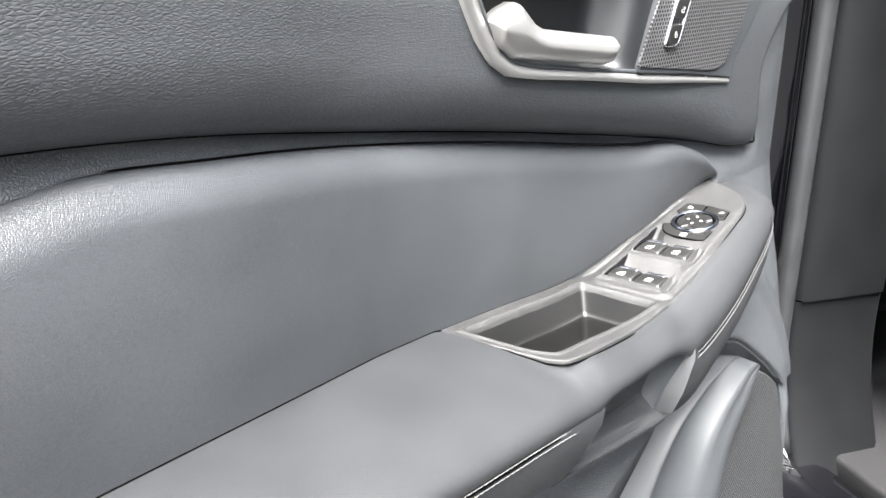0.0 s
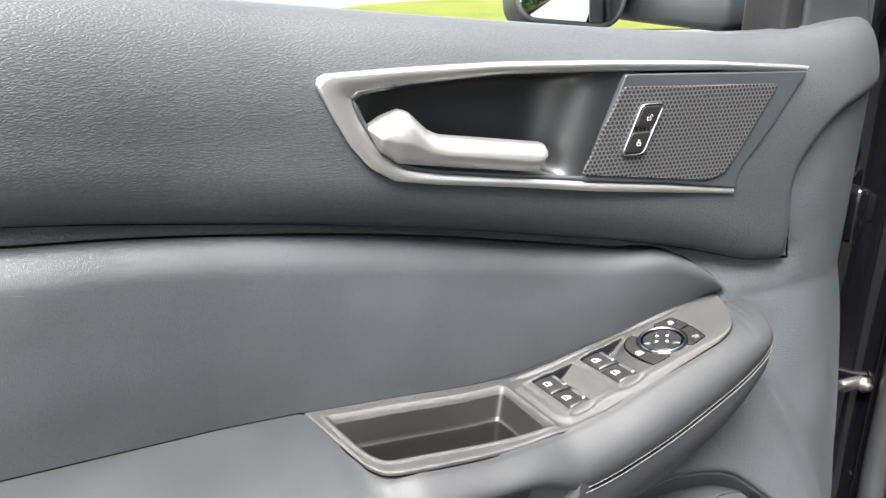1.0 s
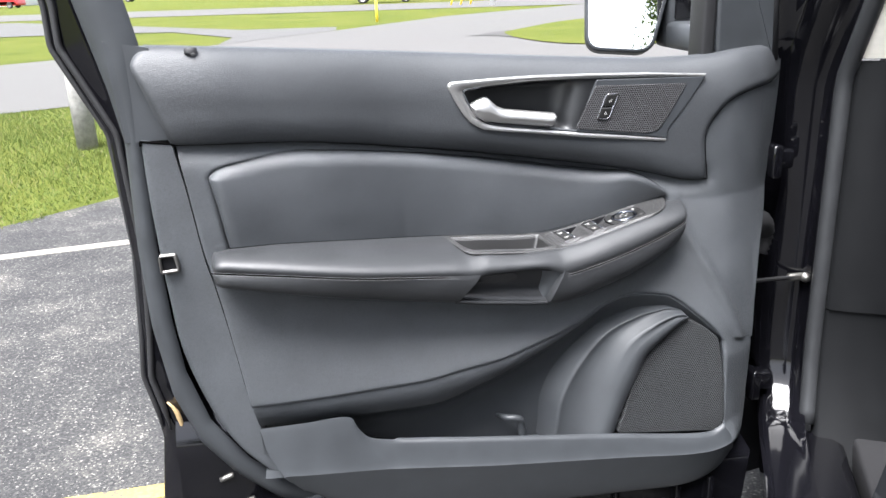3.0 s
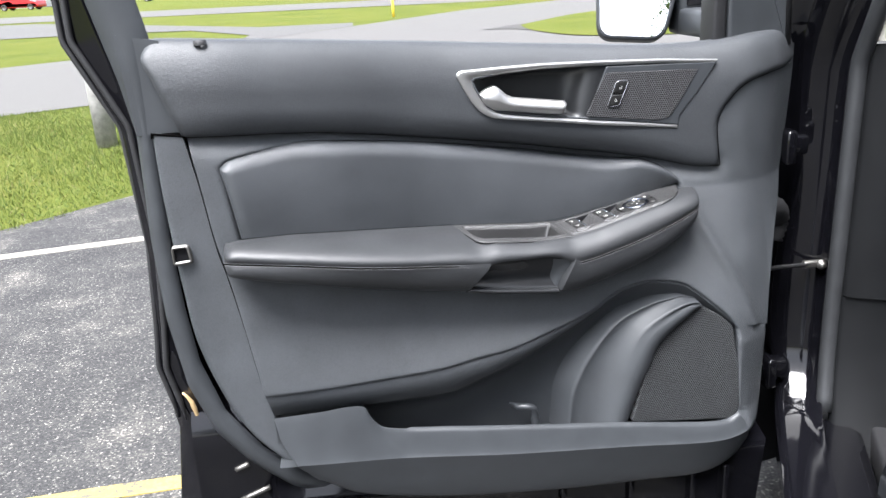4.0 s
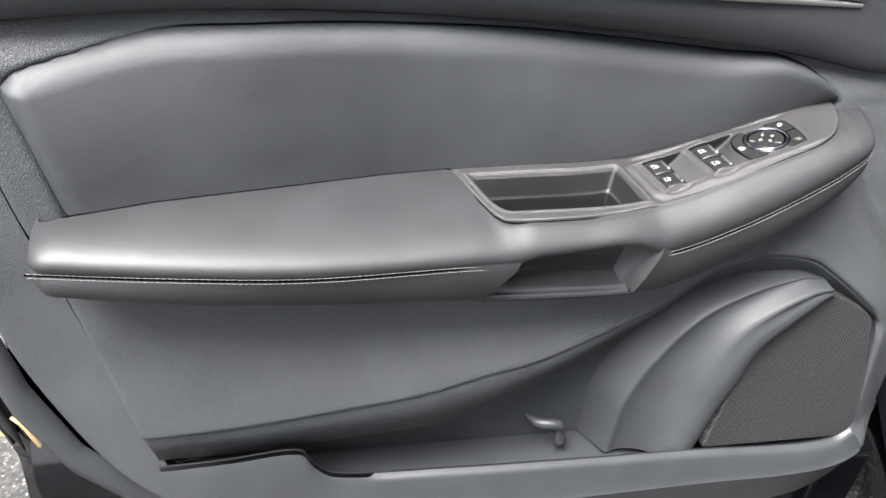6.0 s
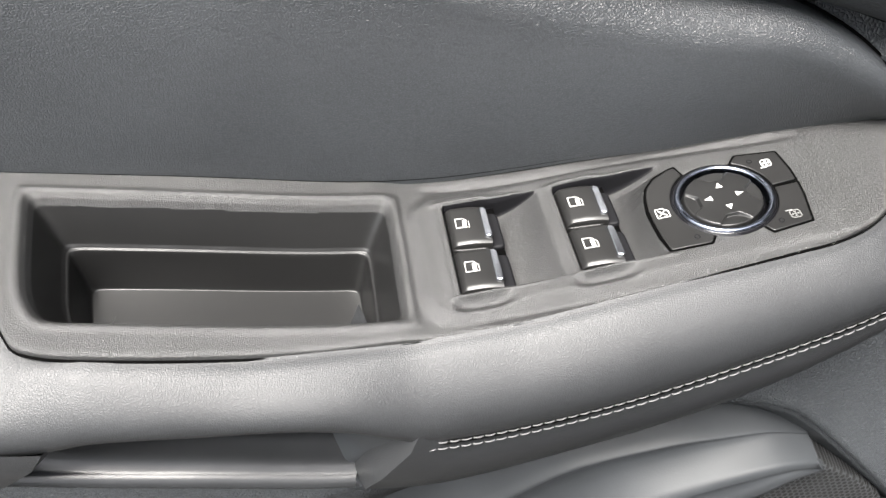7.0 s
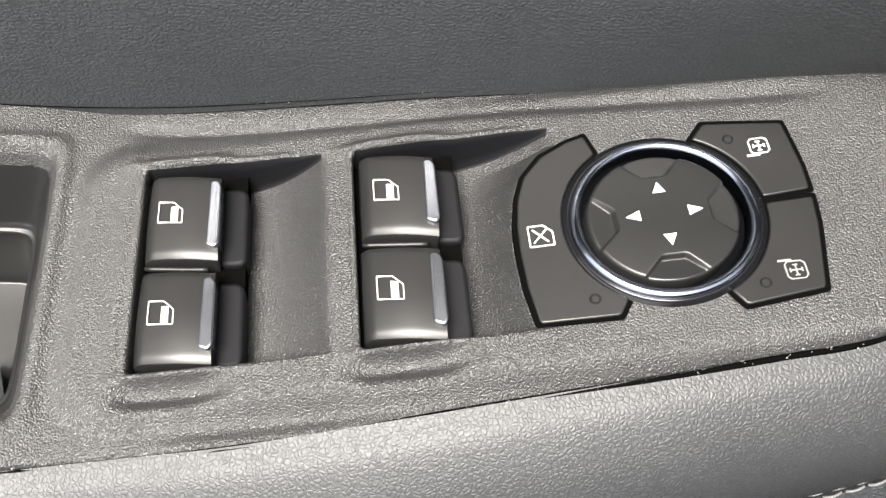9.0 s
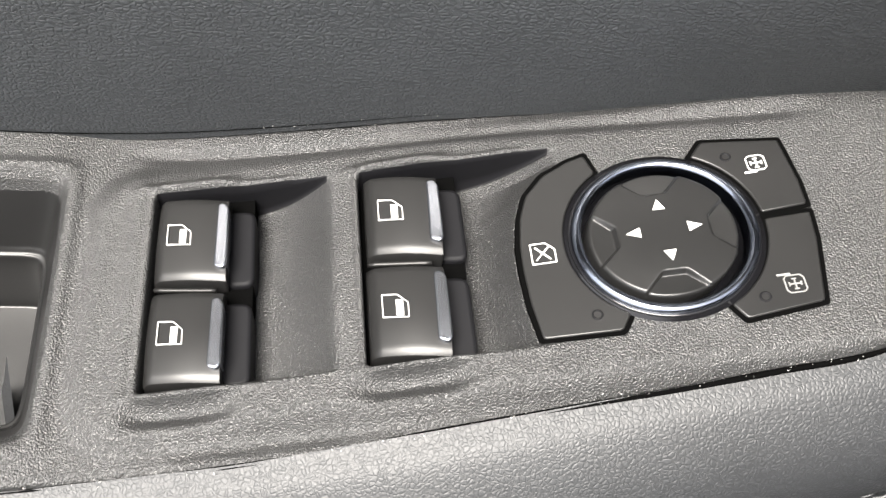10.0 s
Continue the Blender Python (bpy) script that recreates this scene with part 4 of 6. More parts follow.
def rocker(s0, q0, q1, skew):
    """One rocker: a crowned cap with a bright tip on its front edge and a printed window sign."""
    def place(u, v, h):
        return on_panel(u, v - skew * (u - s0), h)

    top = bmesh.new()
    s1 = s0 + 0.0182
    nq, ns = 26, 30
    S, Q = np.meshgrid(np.linspace(0, 1, ns), np.linspace(0, 1, nq), indexing="ij")
    crown = 0.0009 * (1 - (2 * Q - 1) ** 2) + 0.0010 * np.sin(np.pi * np.clip(S, 0, 1)) - 0.0016 * np.clip((0.12 - S) / 0.12, 0, 1) ** 2
    crown -= 0.0006 * np.clip((0.07 - np.minimum(Q, 1 - Q)) / 0.07, 0, 1) ** 2
    pts = np.array([[place(s0 + (s1 - s0) * a, q0 + (q1 - q0) * b_, 0.0004 + c) for a, b_, c in zip(ra, rb, rc)] for ra, rb, rc in zip(S, Q, crown)])
    grid(top, pts)
    rim = np.concatenate([pts[0], pts[1:, -1], pts[-1, -2::-1], pts[-2:0:-1, 0]])
    mid_ = rim.copy()
    cen = rim.mean(0)
    mid_ += (mid_ - cen) / np.linalg.norm(mid_ - cen, axis=1)[:, None] * 0.0003 - (0, 0, 0.0006)
    grid(top, np.stack([rim, mid_, mid_ - (0, 0, 0.010)]), True)
    sw = part("window_switch", top, M_SWITCH, door, "dark grey window switch with a bright tip")
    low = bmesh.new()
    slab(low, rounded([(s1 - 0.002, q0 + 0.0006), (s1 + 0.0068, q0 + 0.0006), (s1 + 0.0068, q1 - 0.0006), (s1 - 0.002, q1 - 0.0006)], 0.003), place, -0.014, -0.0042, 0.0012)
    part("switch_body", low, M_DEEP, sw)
    tip = bmesh.new()
    slab(tip, rounded([(s1 - 0.0030, q0 + 0.0034), (s1 - 0.0006, q0 + 0.0026), (s1 + 0.0004, q0 + 0.0040), (s1 + 0.0004, q1 - 0.0036), (s1 - 0.0008, q1 - 0.0020), (s1 - 0.0026, q1 - 0.0024)], 0.0010), place, -0.004, 0.0024, 0.0005)
    part("tip", tip, M_TIP, sw, "polished bright tip")
    sign = bmesh.new()
    c, d = s0 + 0.0060, (q0 + q1) / 2 + 0.0004
    e = 0.0030
    h0, h1 = 0.0012, 0.0023
    bars(sign, [(c - e, d - e, c + e, d - e, 0.00021), (c - e, d + e, c + 0.0006, d + e, 0.00021), (c - e, d - e, c - e, d + e, 0.00021),
                (c + e, d - e, c + e, d + 0.0008, 0.00021), (c + 0.0006, d + e, c + e, d + 0.0008, 0.00021)], place, h0, h1)
    bars(sign, [(c + 0.0010, d - e + 0.0004, c + 0.0010, d + e - 0.0014, 0.0017)], place, h0, h1)
    tagged(part("window_sign", sign, M_WHITE, sw, "white printed sign", True), kind="stuff")
    return sw


for s0, q0, q1, skew in ((-0.1246, 0.0055, 0.0300, 0.12), (-0.1249, -0.0222, 0.0016, 0.10), (-0.0707, 0.0052, 0.0288, 0.16), (-0.0712, -0.0226, 0.0012, 0.13)):
    rocker(s0, q0, q1, skew)

# black sheet under each pair of rockers stands in for shade in the gap
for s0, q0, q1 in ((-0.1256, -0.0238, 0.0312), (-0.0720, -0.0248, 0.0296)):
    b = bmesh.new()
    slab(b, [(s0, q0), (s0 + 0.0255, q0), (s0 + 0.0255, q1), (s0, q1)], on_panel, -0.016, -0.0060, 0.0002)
    part("switch_gap_shade", b, M_SEAM, door)
    b = bmesh.new()
    qm = 0.0037 if s0 < -0.1 else 0.0032
    tube(b, [on_panel(s0 + u, qm - 0.13 * u, -0.0012) for u in np.linspace(0.0012, 0.0168, 10)], 0.00062, 8)
    part("switch_divider", b, M_SWITCH, door)

# mirror control: three flat buttons round a ring with a four-way knob
def button(poly, sign_bars, dot, name="mirror_button", ink=None):
    gap = bmesh.new()
    poly = np.array(poly, float)
    if (poly[:, 0] * np.roll(poly[:, 1], -1) - np.roll(poly[:, 0], -1) * poly[:, 1]).sum() < 0:
        poly = poly[::-1]
    b = bmesh.new()
    slab(b, rounded(shrink(poly, 0.0006), 0.0008, 3), on_panel, -0.012, 0.0005, 0.0004)
    ob = part(name, b, M_SWITCH, door, "flat dark grey button")
    # flat black sheet in place of the shaded gap round the button
    slab(gap, rounded(shrink(poly, -0.0005), 0.0008, 3), on_panel, -0.012, 0.00012, 0.0001)
    part("gap", gap, M_SEAM, ob)
    sg = bmesh.new()
    bars(sg, sign_bars, on_panel, 0.0, 0.00075)
    part("sign", sg, ink or M_WHITE, ob, "white printed sign", True)
    if dot:
        rg = bmesh.new()
        w_ = np.linspace(0, 2 * np.pi, 20, endpoint=False)
        ro = [[on_panel(dot[0] + r_ * math.cos(a), dot[1] + r_ * math.sin(a), h_) for a in w_] for r_, h_ in ((0.0013, 0.0004), (0.0013, 0.0008), (0.0009, 0.0008), (0.0009, 0.0003))]
        grid(rg, ro, True)
        part("lamp_ring", rg, M_DEEP, ob)
    return ob


def mirror_sign(c, d, flip):
    e = 0.0022
    f = -1 if flip else 1
    k = e - 0.0007
    out = [(c - k, d - e, c + k, d - e, 0.00026), (c - k, d + e, c + k, d + e, 0.00026), (c - e, d - k, c - e, d + k, 0.00026), (c + e, d - k, c + e, d + k, 0.00026),
           (c - e, d - k, c - k, d - e, 0.00026), (c + k, d - e, c + e, d - k, 0.00026), (c + e, d + k, c + k, d + e, 0.00026), (c - k, d + e, c - e, d + k, 0.00026),
           (c - 0.0013, d, c + 0.0013, d, 0.00028), (c, d - 0.0013, c, d + 0.0013, 0.00028)]
    for a, b_ in ((-1, 0), (1, 0), (0, -1), (0, 1)):
        out.append((c + a * 0.0013 - b_ * 0.0005, d + b_ * 0.0013 - a * 0.0005, c + a * 0.0013 + b_ * 0.0005, d + b_ * 0.0013 + a * 0.0005, 0.0003))
    out.append((c - e - 0.0012, d - f * (e + 0.0004), c - 0.0004, d - f * (e + 0.0004), 0.0005))
    return out


c, d, e = -0.0290, -0.0016, 0.0028
button(LEFT_B, [(c - e, d - e, c + e, d - e, 0.00028), (c - e, d + e, c + 0.0008, d + e, 0.00028), (c - e, d - e, c - e, d + e, 0.00028), (c + e, d - e, c + e, d + 0.0008, 0.00028),
                (c + 0.0008, d + e, c + e, d + 0.0008, 0.00028), (c - 0.0018, d - 0.0018, c + 0.0016, d + 0.0018, 0.00034), (c - 0.0018, d + 0.0018, c + 0.0016, d - 0.0018, 0.00034)], (-0.0196, -0.0197), "window_lock_button")
button(RIGHT_T, mirror_sign(0.0263, 0.0162, False), (0.0196, 0.0192))
button(RIGHT_L, mirror_sign(0.0250, -0.0184, True), (0.0177, -0.0207), ink=M_DIM)

ctl = bmesh.new()
w = np.linspace(0, 2 * np.pi, 96, endpoint=False)


def turned(b, profile):
    grid(b, [[on_panel(r_ * math.cos(a) - 0.0003, r_ * math.sin(a) - 0.0005, h_) for a in w] for r_, h_ in profile], True)


turned(ctl, [(0.0234, -0.008), (0.0234, 0.00015), (0.0224, 0.00015), (0.0224, 0.0004), (0.0221, 0.0008), (0.0217, 0.0006)])
turned(ctl, [(0.0196, -0.0005), (0.0192, -0.0030), (0.0188, -0.0060), (0.0150, -0.0065)])
control = part("mirror_control", ctl, M_GLOSS, door, "round four-way mirror control with a bright ring")
rg = bmesh.new()
turned(rg, [(0.0218, -0.002)] + [(0.0205 + 0.0012 * math.cos(a), 0.0010 + 0.0010 * math.sin(a)) for a in np.linspace(0, math.pi, 9)] + [(0.0193, -0.003)])
part("ring", rg, M_RING, control, "polished dark chrome ring")
kn = bmesh.new()
# knob with a bevelled notch at each of four sides
nr, na = 52, 288
R = np.linspace(0.0003, 0.0174, nr)
A = np.linspace(0, 2 * np.pi, na, endpoint=False)
rows = []
for r_ in R:
    ring_ = []
    for a in A:
        h_ = 0.0014 + 0.0007 * (1 - (r_ / 0.0174) ** 2)
        fold = abs((a + math.pi / 4) % (math.pi / 2) - math.pi / 4)
        along, across = r_ * math.cos(fold), r_ * math.sin(fold)
        wide = 0.0026 + 0.95 * max(along - 0.0110, 0)
        notch = float(sstep(0.0107, 0.0115, along)) * (1 - 0.75 * min(max((along - 0.0112) / 0.006, 0), 1)) * float(sstep(wide + 0.0005, wide - 0.0002, across))
        h_ -= 0.0017 * notch + 0.0009 * max((r_ - 0.0168) / 0.0006, 0) ** 2
        ring_.append(on_panel(r_ * math.cos(a) - 0.0005, r_ * math.sin(a) - 0.0005, h_))
    rows.append(ring_)
rows.append([on_panel(0.0174 * math.cos(a) - 0.0005, 0.0174 * math.sin(a) - 0.0005, -0.006) for a in A])
v = grid(kn, rows, True)
kn.faces.new(v[0])
part("knob", kn, M_KNOB, control, "satin black four-way knob")
for k in range(4):
    a = k * math.pi / 2
    t = bmesh.new()
    r_ = 0.0070
    cs, sn = math.cos(a), math.sin(a)
    tri = [(r_ + 0.0017, 0), (r_ - 0.0012, 0.0015), (r_ - 0.0012, -0.0015)]
    if k % 2 == 0:
        tri = [(r_ + 0.0019, 0), (r_ - 0.0014, 0.0014), (r_ - 0.0014, -0.0014)]
    loops = [[on_panel(x_ * cs - y_ * sn - 0.0005, x_ * sn + y_ * cs - 0.0003, h_) for x_, y_ in tri] for h_ in (0.0012, 0.0022)]
    v = grid(t, loops, True)
    t.faces.new(v[1])
    part("arrow", t, M_WHITE, control, "white arrow", True)

# ---- inner handle ----
DEP = 0.349
bm = bmesh.new()
o, i_ = np.array(BZ_OUT), np.array(BZ_IN)
o, i_ = even(o, 140), even(i_, 140)
t = np.linspace(0, 1, 7)
rows = [np.column_stack([o[:, 0], np.full(140, DEP + 0.012), o[:, 1]])]
for k in t:
    q = o + (i_ - o) * k
    rows.append(np.column_stack([q[:, 0], np.full(140, DEP - 0.004 - 0.0035 * math.sin(math.pi * (0.15 + 0.7 * k)) + 0.003 * k), q[:, 1]]))
rows.append(np.column_stack([i_[:, 0], np.full(140, DEP + 0.022), i_[:, 1]]))
grid(bm, np.array(rows))
for e in (0, 139):
    f = bm.faces.new([bm.verts.new(r[e]) for r in rows])
bezel = part("handle_bezel", bm, M_SILVER, door, "satin silver handle surround")
# dark bead inside the lower band
bm = bmesh.new()
sel = i_[66:]
tube(bm, np.column_stack([sel[:, 0], np.full(len(sel), DEP - 0.002), sel[:, 1] + 0.001]), 0.0022, 8)
part("bead", bm, M_SMOOTH, bezel)
# recessed cup behind the lever
bm = bmesh.new()
cup_d = smooth([0.424, 0.432, 0.445, 0.5, 0.58, 0.604, 0.622, 0.636, 0.66], [0.0, 0.010, 0.020, 0.036, 0.038, 0.032, 0.008, 0.002, 0.001])
U = np.linspace(0.424, 0.665, 90)
tz = np.interp(U, [p[0] for p in BZ_IN[:7]][::-1], [p[1] for p in BZ_IN[:7]][::-1])
bz = np.interp(U, [p[0] for p in BZ_IN[6:]], [p[1] for p in BZ_IN[6:]])
rows = []
for k in np.linspace(0, 1, 26):
    z = tz + (bz - tz) * k
    rim = np.minimum(1, np.minimum(k, 1 - k) / 0.16)
    rows.append(np.column_stack([U - 0.02 * (k - 0.5) * sstep(0.58, 0.62, U), DEP - 0.002 + cup_d(U) * (rim * (2 - rim)) ** 0.7, z]))
grid(bm, np.array(rows))
part("handle_cup", bm, M_CUP, bezel, "satin black handle recess")
# lever
lv_top = np.array([(0.4364, 1.0223), (0.4486, 1.0298), (0.4623, 1.0343), (0.469, 1.0325), (0.485, 1.0174), (0.4968, 1.012), (0.5885, 0.9995), (0.5925, 0.9944)])
lv_low = np.array([(0.4364, 1.0213), (0.4455, 1.0035), (0.4611, 0.9928), (0.5759, 0.9769), (0.584, 0.977), (0.5925, 0.9924)])
bm = bmesh.new()
U = np.unique(np.r_[np.linspace(0.4366, 0.50, 34), np.linspace(0.50, 0.5923, 24)])
zt, zl = np.interp(U, *lv_top.T), np.interp(U, *lv_low.T)
fade = np.clip((U - 0.4366) / 0.008, 0, 1) ** 0.5 * np.clip((0.5930 - U) / 0.005, 0, 1) ** 0.5
rows = []
for k, out in ((0.0, 0.0), (0.0, 0.009), (0.05, 0.0125), (0.30, 0.0165), (0.52, 0.0190), (0.60, 0.0188), (0.80, 0.0165), (0.95, 0.0135), (1.0, 0.010), (1.0, 0.0)):
    rows.append(np.column_stack([U, 0.353 - out * (0.35 + 0.65 * fade), zt + (zl - zt) * k]))
grid(bm, np.array(rows))
for e in (0, -1):
    bm.faces.new([bm.verts.new(r[e]) for r in rows])
part("lever", bm, M_SILVER, bezel, "satin silver door lever")
# perforated panel with the lock switch
bm = bmesh.new()
slab(bm, rounded([(0.63, 0.964), (0.664, 1.0535), (0.8655, 1.0485), (0.834, 1.000), (0.8005, 0.959), (0.7995, 0.942), (0.72, 0.954)], 0.003), front(DEP - 0.0065), -0.02, 0.0, 0.001)
part("panel_backing", bm, M_SMOOTH, bezel)
bm = bmesh.new()
slab(bm, rounded([(0.6265, 0.9696), (0.6616, 1.0433), (0.8325, 1.0387), (0.800, 0.984), (0.782, 0.9575), (0.760, 0.9530)], 0.005), front(DEP - 0.0065), -0.0005, 0.0014, 0.0008)
part("perforated_panel", bm, M_MESH, bezel, "perforated black trim panel")
lock = [(0.6805, 1.0285), (0.7045, 1.0285), (0.6865, 0.9838), (0.6635, 0.9838)]
bm = bmesh.new()
rim_o, rim_i = rounded(lock, 0.006), rounded(shrink(lock[::-1], 0.0010)[::-1], 0.005)
ys = [(rim_o, DEP - 0.0065), (rim_o, DEP - 0.0105), (rim_i, DEP - 0.0110), (rim_i, DEP - 0.0065)]
grid(bm, np.array([np.column_stack([p[:, 0], np.full(len(p), y_), p[:, 1]]) for p, y_ in ys]), True)
locks = part("lock_switch", bm, M_CHROME, door, "pair of black lock buttons in a bright rim")
for poly in ([(0.6722, 1.0068), (0.6955, 1.0068), (0.7040, 1.0280), (0.6810, 1.0280)], [(0.6640, 0.9845), (0.6865, 0.9845), (0.6947, 1.0052), (0.6714, 1.0052)]):
    bm = bmesh.new()
    slab(bm, rounded(shrink(poly, 0.0014), 0.003), front(DEP - 0.0065), -0.002, 0.0045, 0.0012)
    part("lock_button", bm, M_SWITCH, locks)
for cx, cz, opened in ((0.6878, 1.0172, True), (0.6795, 0.9955, False)):
    bm = bmesh.new()
    bars(bm, [(cx - 0.0018, cz - 0.0030, cx + 0.0018, cz - 0.0030, 0.0006), (cx - 0.0018, cz - 0.0004, cx + 0.0018, cz - 0.0004, 0.0006), (cx - 0.0018, cz - 0.003, cx - 0.0018, cz - 0.0004, 0.0006), (cx + 0.0018, cz - 0.003, cx + 0.0018, cz - 0.0004, 0.0006)], front(DEP - 0.0114), 0.0, 0.0004)
    sh = 0.0024 if opened else 0.0
    arc = [(cx + sh + 0.0012 * math.cos(a), cz - 0.0004 + 0.0024 * math.sin(a)) for a in np.linspace(0, math.pi, 7)]
    bars(bm, [(*p, *q, 0.0005) for p, q in zip(arc, arc[1:])], front(DEP - 0.0114), 0.0, 0.0004)
    part("lock_sign", bm, M_PRINT, locks, "white printed padlock sign", True)

# ---- door shell: window frame, edge seals, latch, outer skin ----
FR_OUT = [(-0.25, 1.34), (-0.233, 1.211), (-0.234, 1.152), (-0.17, 1.014), (-0.16, 0.81), (-0.171, 0.661), (-0.180, 0.58), (-0.166, 0.511), (-0.158, 0.449), (-0.17, 0.36), (-0.182, 0.27), (-0.19, 0.15)]
FR_MID = [(-0.200, 1.34), (-0.171, 1.208), (-0.144, 1.089), (-0.129, 1.004), (-0.136, 0.83), (-0.134, 0.687), (-0.117, 0.554), (-0.082, 0.456), (-0.031, 0.388), (0.043, 0.314), (0.10, 0.28), (0.17, 0.255), (0.25, 0.235)]
FR_IN = [(-0.125, 1.34), (-0.094, 1.204), (-0.084, 1.15), (-0.09, 1.08), (-0.101, 1.004), (-0.103, 0.83), (-0.098, 0.70), (-0.088, 0.60), (-0.058, 0.50), (0.0, 0.412), (0.06, 0.352), (0.14, 0.305), (0.25, 0.27)]
n = 120
fo, fm, fi = even(FR_OUT, n), even(FR_MID, n), even(FR_IN, n)
bm = bmesh.new()


def dep(p, add):
    return np.column_stack([p[:, 0], BASE(np.maximum(p[:, 0], -0.1)) + add, p[:, 1]])


rows = [dep(fi, 0.035), dep(fi + (fm - fi) * 0.1, 0.027), dep(fi + (fm - fi) * 0.55, 0.026), dep(fi + (fm - fi) * 0.95, 0.034), dep(fm, 0.045)]
grid(bm, np.array(rows))
part("door_frame", bm, M_SMOOTH, door, "grey satin door frame edge")
bm = bmesh.new()
rows = [dep(fm, 0.045), dep(fm + (fo - fm) * 0.15, 0.06), dep(fm + (fo - fm) * 0.5, 0.062), dep(fo + (0.006, 0), 0.075), dep(fo, 0.10), dep(fo + (0.004, 0), 0.115), dep(fo + (0.03, 0), 0.12)]
grid(bm, np.array(rows))
part("door_edge", bm, M_PAINT, door, "glossy black painted door edge")
for in_, dd, r_ in ((0.026, 0.062, 0.0055), (0.010, 0.074, 0.005)):
    bm = bmesh.new()
    q = dep(fo[fo[:, 1] > 0.47] + (in_, 0), dd)
    tube(bm, q, np.r_[np.full(len(q) - 4, r_), r_ * 0.8, r_ * 0.6, r_ * 0.4, r_ * 0.2], 8, (0, 1, 0))
    part("edge_seal", bm, M_RUBBER, door)
# filler between the frame and the belt trim
bm = bmesh.new()
xz = coons(curve([(-0.135, 1.16), (-0.07, 1.148)], 8), curve([(-0.125, 1.0045), (-0.045, 1.0045)], 8), curve([(-0.135, 1.16), (-0.128, 1.0045)], 10), curve([(-0.07, 1.148), (-0.06, 1.07), (-0.045, 1.0045)], 10), 12, 14, 0)
patch(bm, xz, BASE(np.maximum(xz[..., 0], -0.1)) + 0.0265, 0.02)
part("frame_filler", bm, M_SMOOTH, door)
# upper window frame rear post
bm = bmesh.new()
box(bm, (-0.103, 0.272, 1.0), (-0.052, 0.285, 1.006))
part("frame_seam", bm, M_SEAM, door)
# outer skin of the door behind the trim
bm = bmesh.new()
xz = coons(curve([(-0.11, 1.11), (0.5, 1.06), (1.1, 1.04)], 30), curve([(-0.10, 0.22), (0.5, 0.20), (1.02, 0.22)], 30), curve([(-0.11, 1.11), (-0.14, 0.7), (-0.10, 0.22)], 30), curve([(1.1, 1.04), (1.06, 0.6), (1.02, 0.22)], 30), 30, 30, 0)
patch(bm, xz, BASE(np.clip(xz[..., 0], -0.1, 0.95)) + 0.12 + 0.03 * np.clip((xz[..., 0] - 0.9) / 0.2, 0, 1))
part("outer_skin", bm, M_PAINT, door, "glossy black painted door skin")
# inner sheet metal that shows below and beside the trim
bm = bmesh.new()
xz = coons(curve([(-0.09, 1.0), (0.5, 1.03), (1.075, 1.03)], 30), curve([(-0.13, 0.15), (0.5, 0.13), (0.98, 0.14)], 30), curve([(-0.09, 1.0), (-0.12, 0.65), (-0.13, 0.15)], 30), curve([(1.075, 1.03), (1.04, 0.75), (1.01, 0.5), (0.98, 0.14)], 30), 30, 30, 0)
low_k = np.maximum(1 - sstep(0.30, 0.33, xz[..., 1]), (1 - sstep(0.0, 0.04, xz[..., 0])) * (1 - sstep(0.44, 0.54, xz[..., 1])))
patch(bm, xz, np.clip(BASE(np.clip(xz[..., 0], -0.1, 1.08)) + 0.062 - 0.03 * sstep(0.95, 1.02, xz[..., 0]), 0.345, 0.6) * (1 - low_k) + 0.292 * low_k, 0.09)
part("inner_sheet", bm, M_PAINT, door)
# pale tubes put in for the highlights along the drain slots
for q in [((-0.057, 0.290, 0.373), (-0.032, 0.290, 0.382)), ((-0.056, 0.290, 0.306), (0.0, 0.290, 0.327))]:
    bm = bmesh.new()
    tube(bm, even(q, 4), 0.005, 8)
    part("drain_slot_highlight", bm, M_STEEL, door)
for x in (0.56, 0.70, 0.83, 0.90):
    bm = bmesh.new()
    box(bm, (x, 0.278, 0.16), (x + 0.012, 0.292, 0.25), bevel=0.003)
    part("sheet_rib", bm, M_PAINT, door)
# latch opening
bm = bmesh.new()
LT = rounded([(-0.099, 0.822), (-0.071, 0.823), (-0.067, 0.792), (-0.099, 0.790)], 0.005)
LI = rounded([(-0.096, 0.8185), (-0.0745, 0.8195), (-0.0715, 0.7965), (-0.096, 0.7945)], 0.003)
ys = [(LT, 0.285), (LT, 0.2605), (LI, 0.2600), (LI, 0.285)]
grid(bm, np.array([np.column_stack([p[:, 0], np.full(len(p), y_), p[:, 1]]) for p, y_ in ys]), True)
latch = part("latch", bm, M_STEEL, door, "steel door latch with a dark slot")
bm = bmesh.new()
slab(bm, LI, front(0.2665), -0.01, 0.0, 0.0005)
part("slot", bm, M_DEEP, latch)
# lock pin grommet on the belt
bm = bmesh.new()
w_ = np.linspace(0, 2 * np.pi, 24, endpoint=False)
gy, gz = float(BASE(-0.008)) + 0.022, 1.1435
grid(bm, [[(-0.008 + r_ * math.cos(a), gy + r_ * 0.8 * math.sin(a), gz + h_) for a in w_] for r_, h_ in ((0.010, -0.006), (0.010, 0.0010), (0.008, 0.0022), (0.003, 0.0022))], True)
part("pin_grommet", bm, M_RUBBER, door)

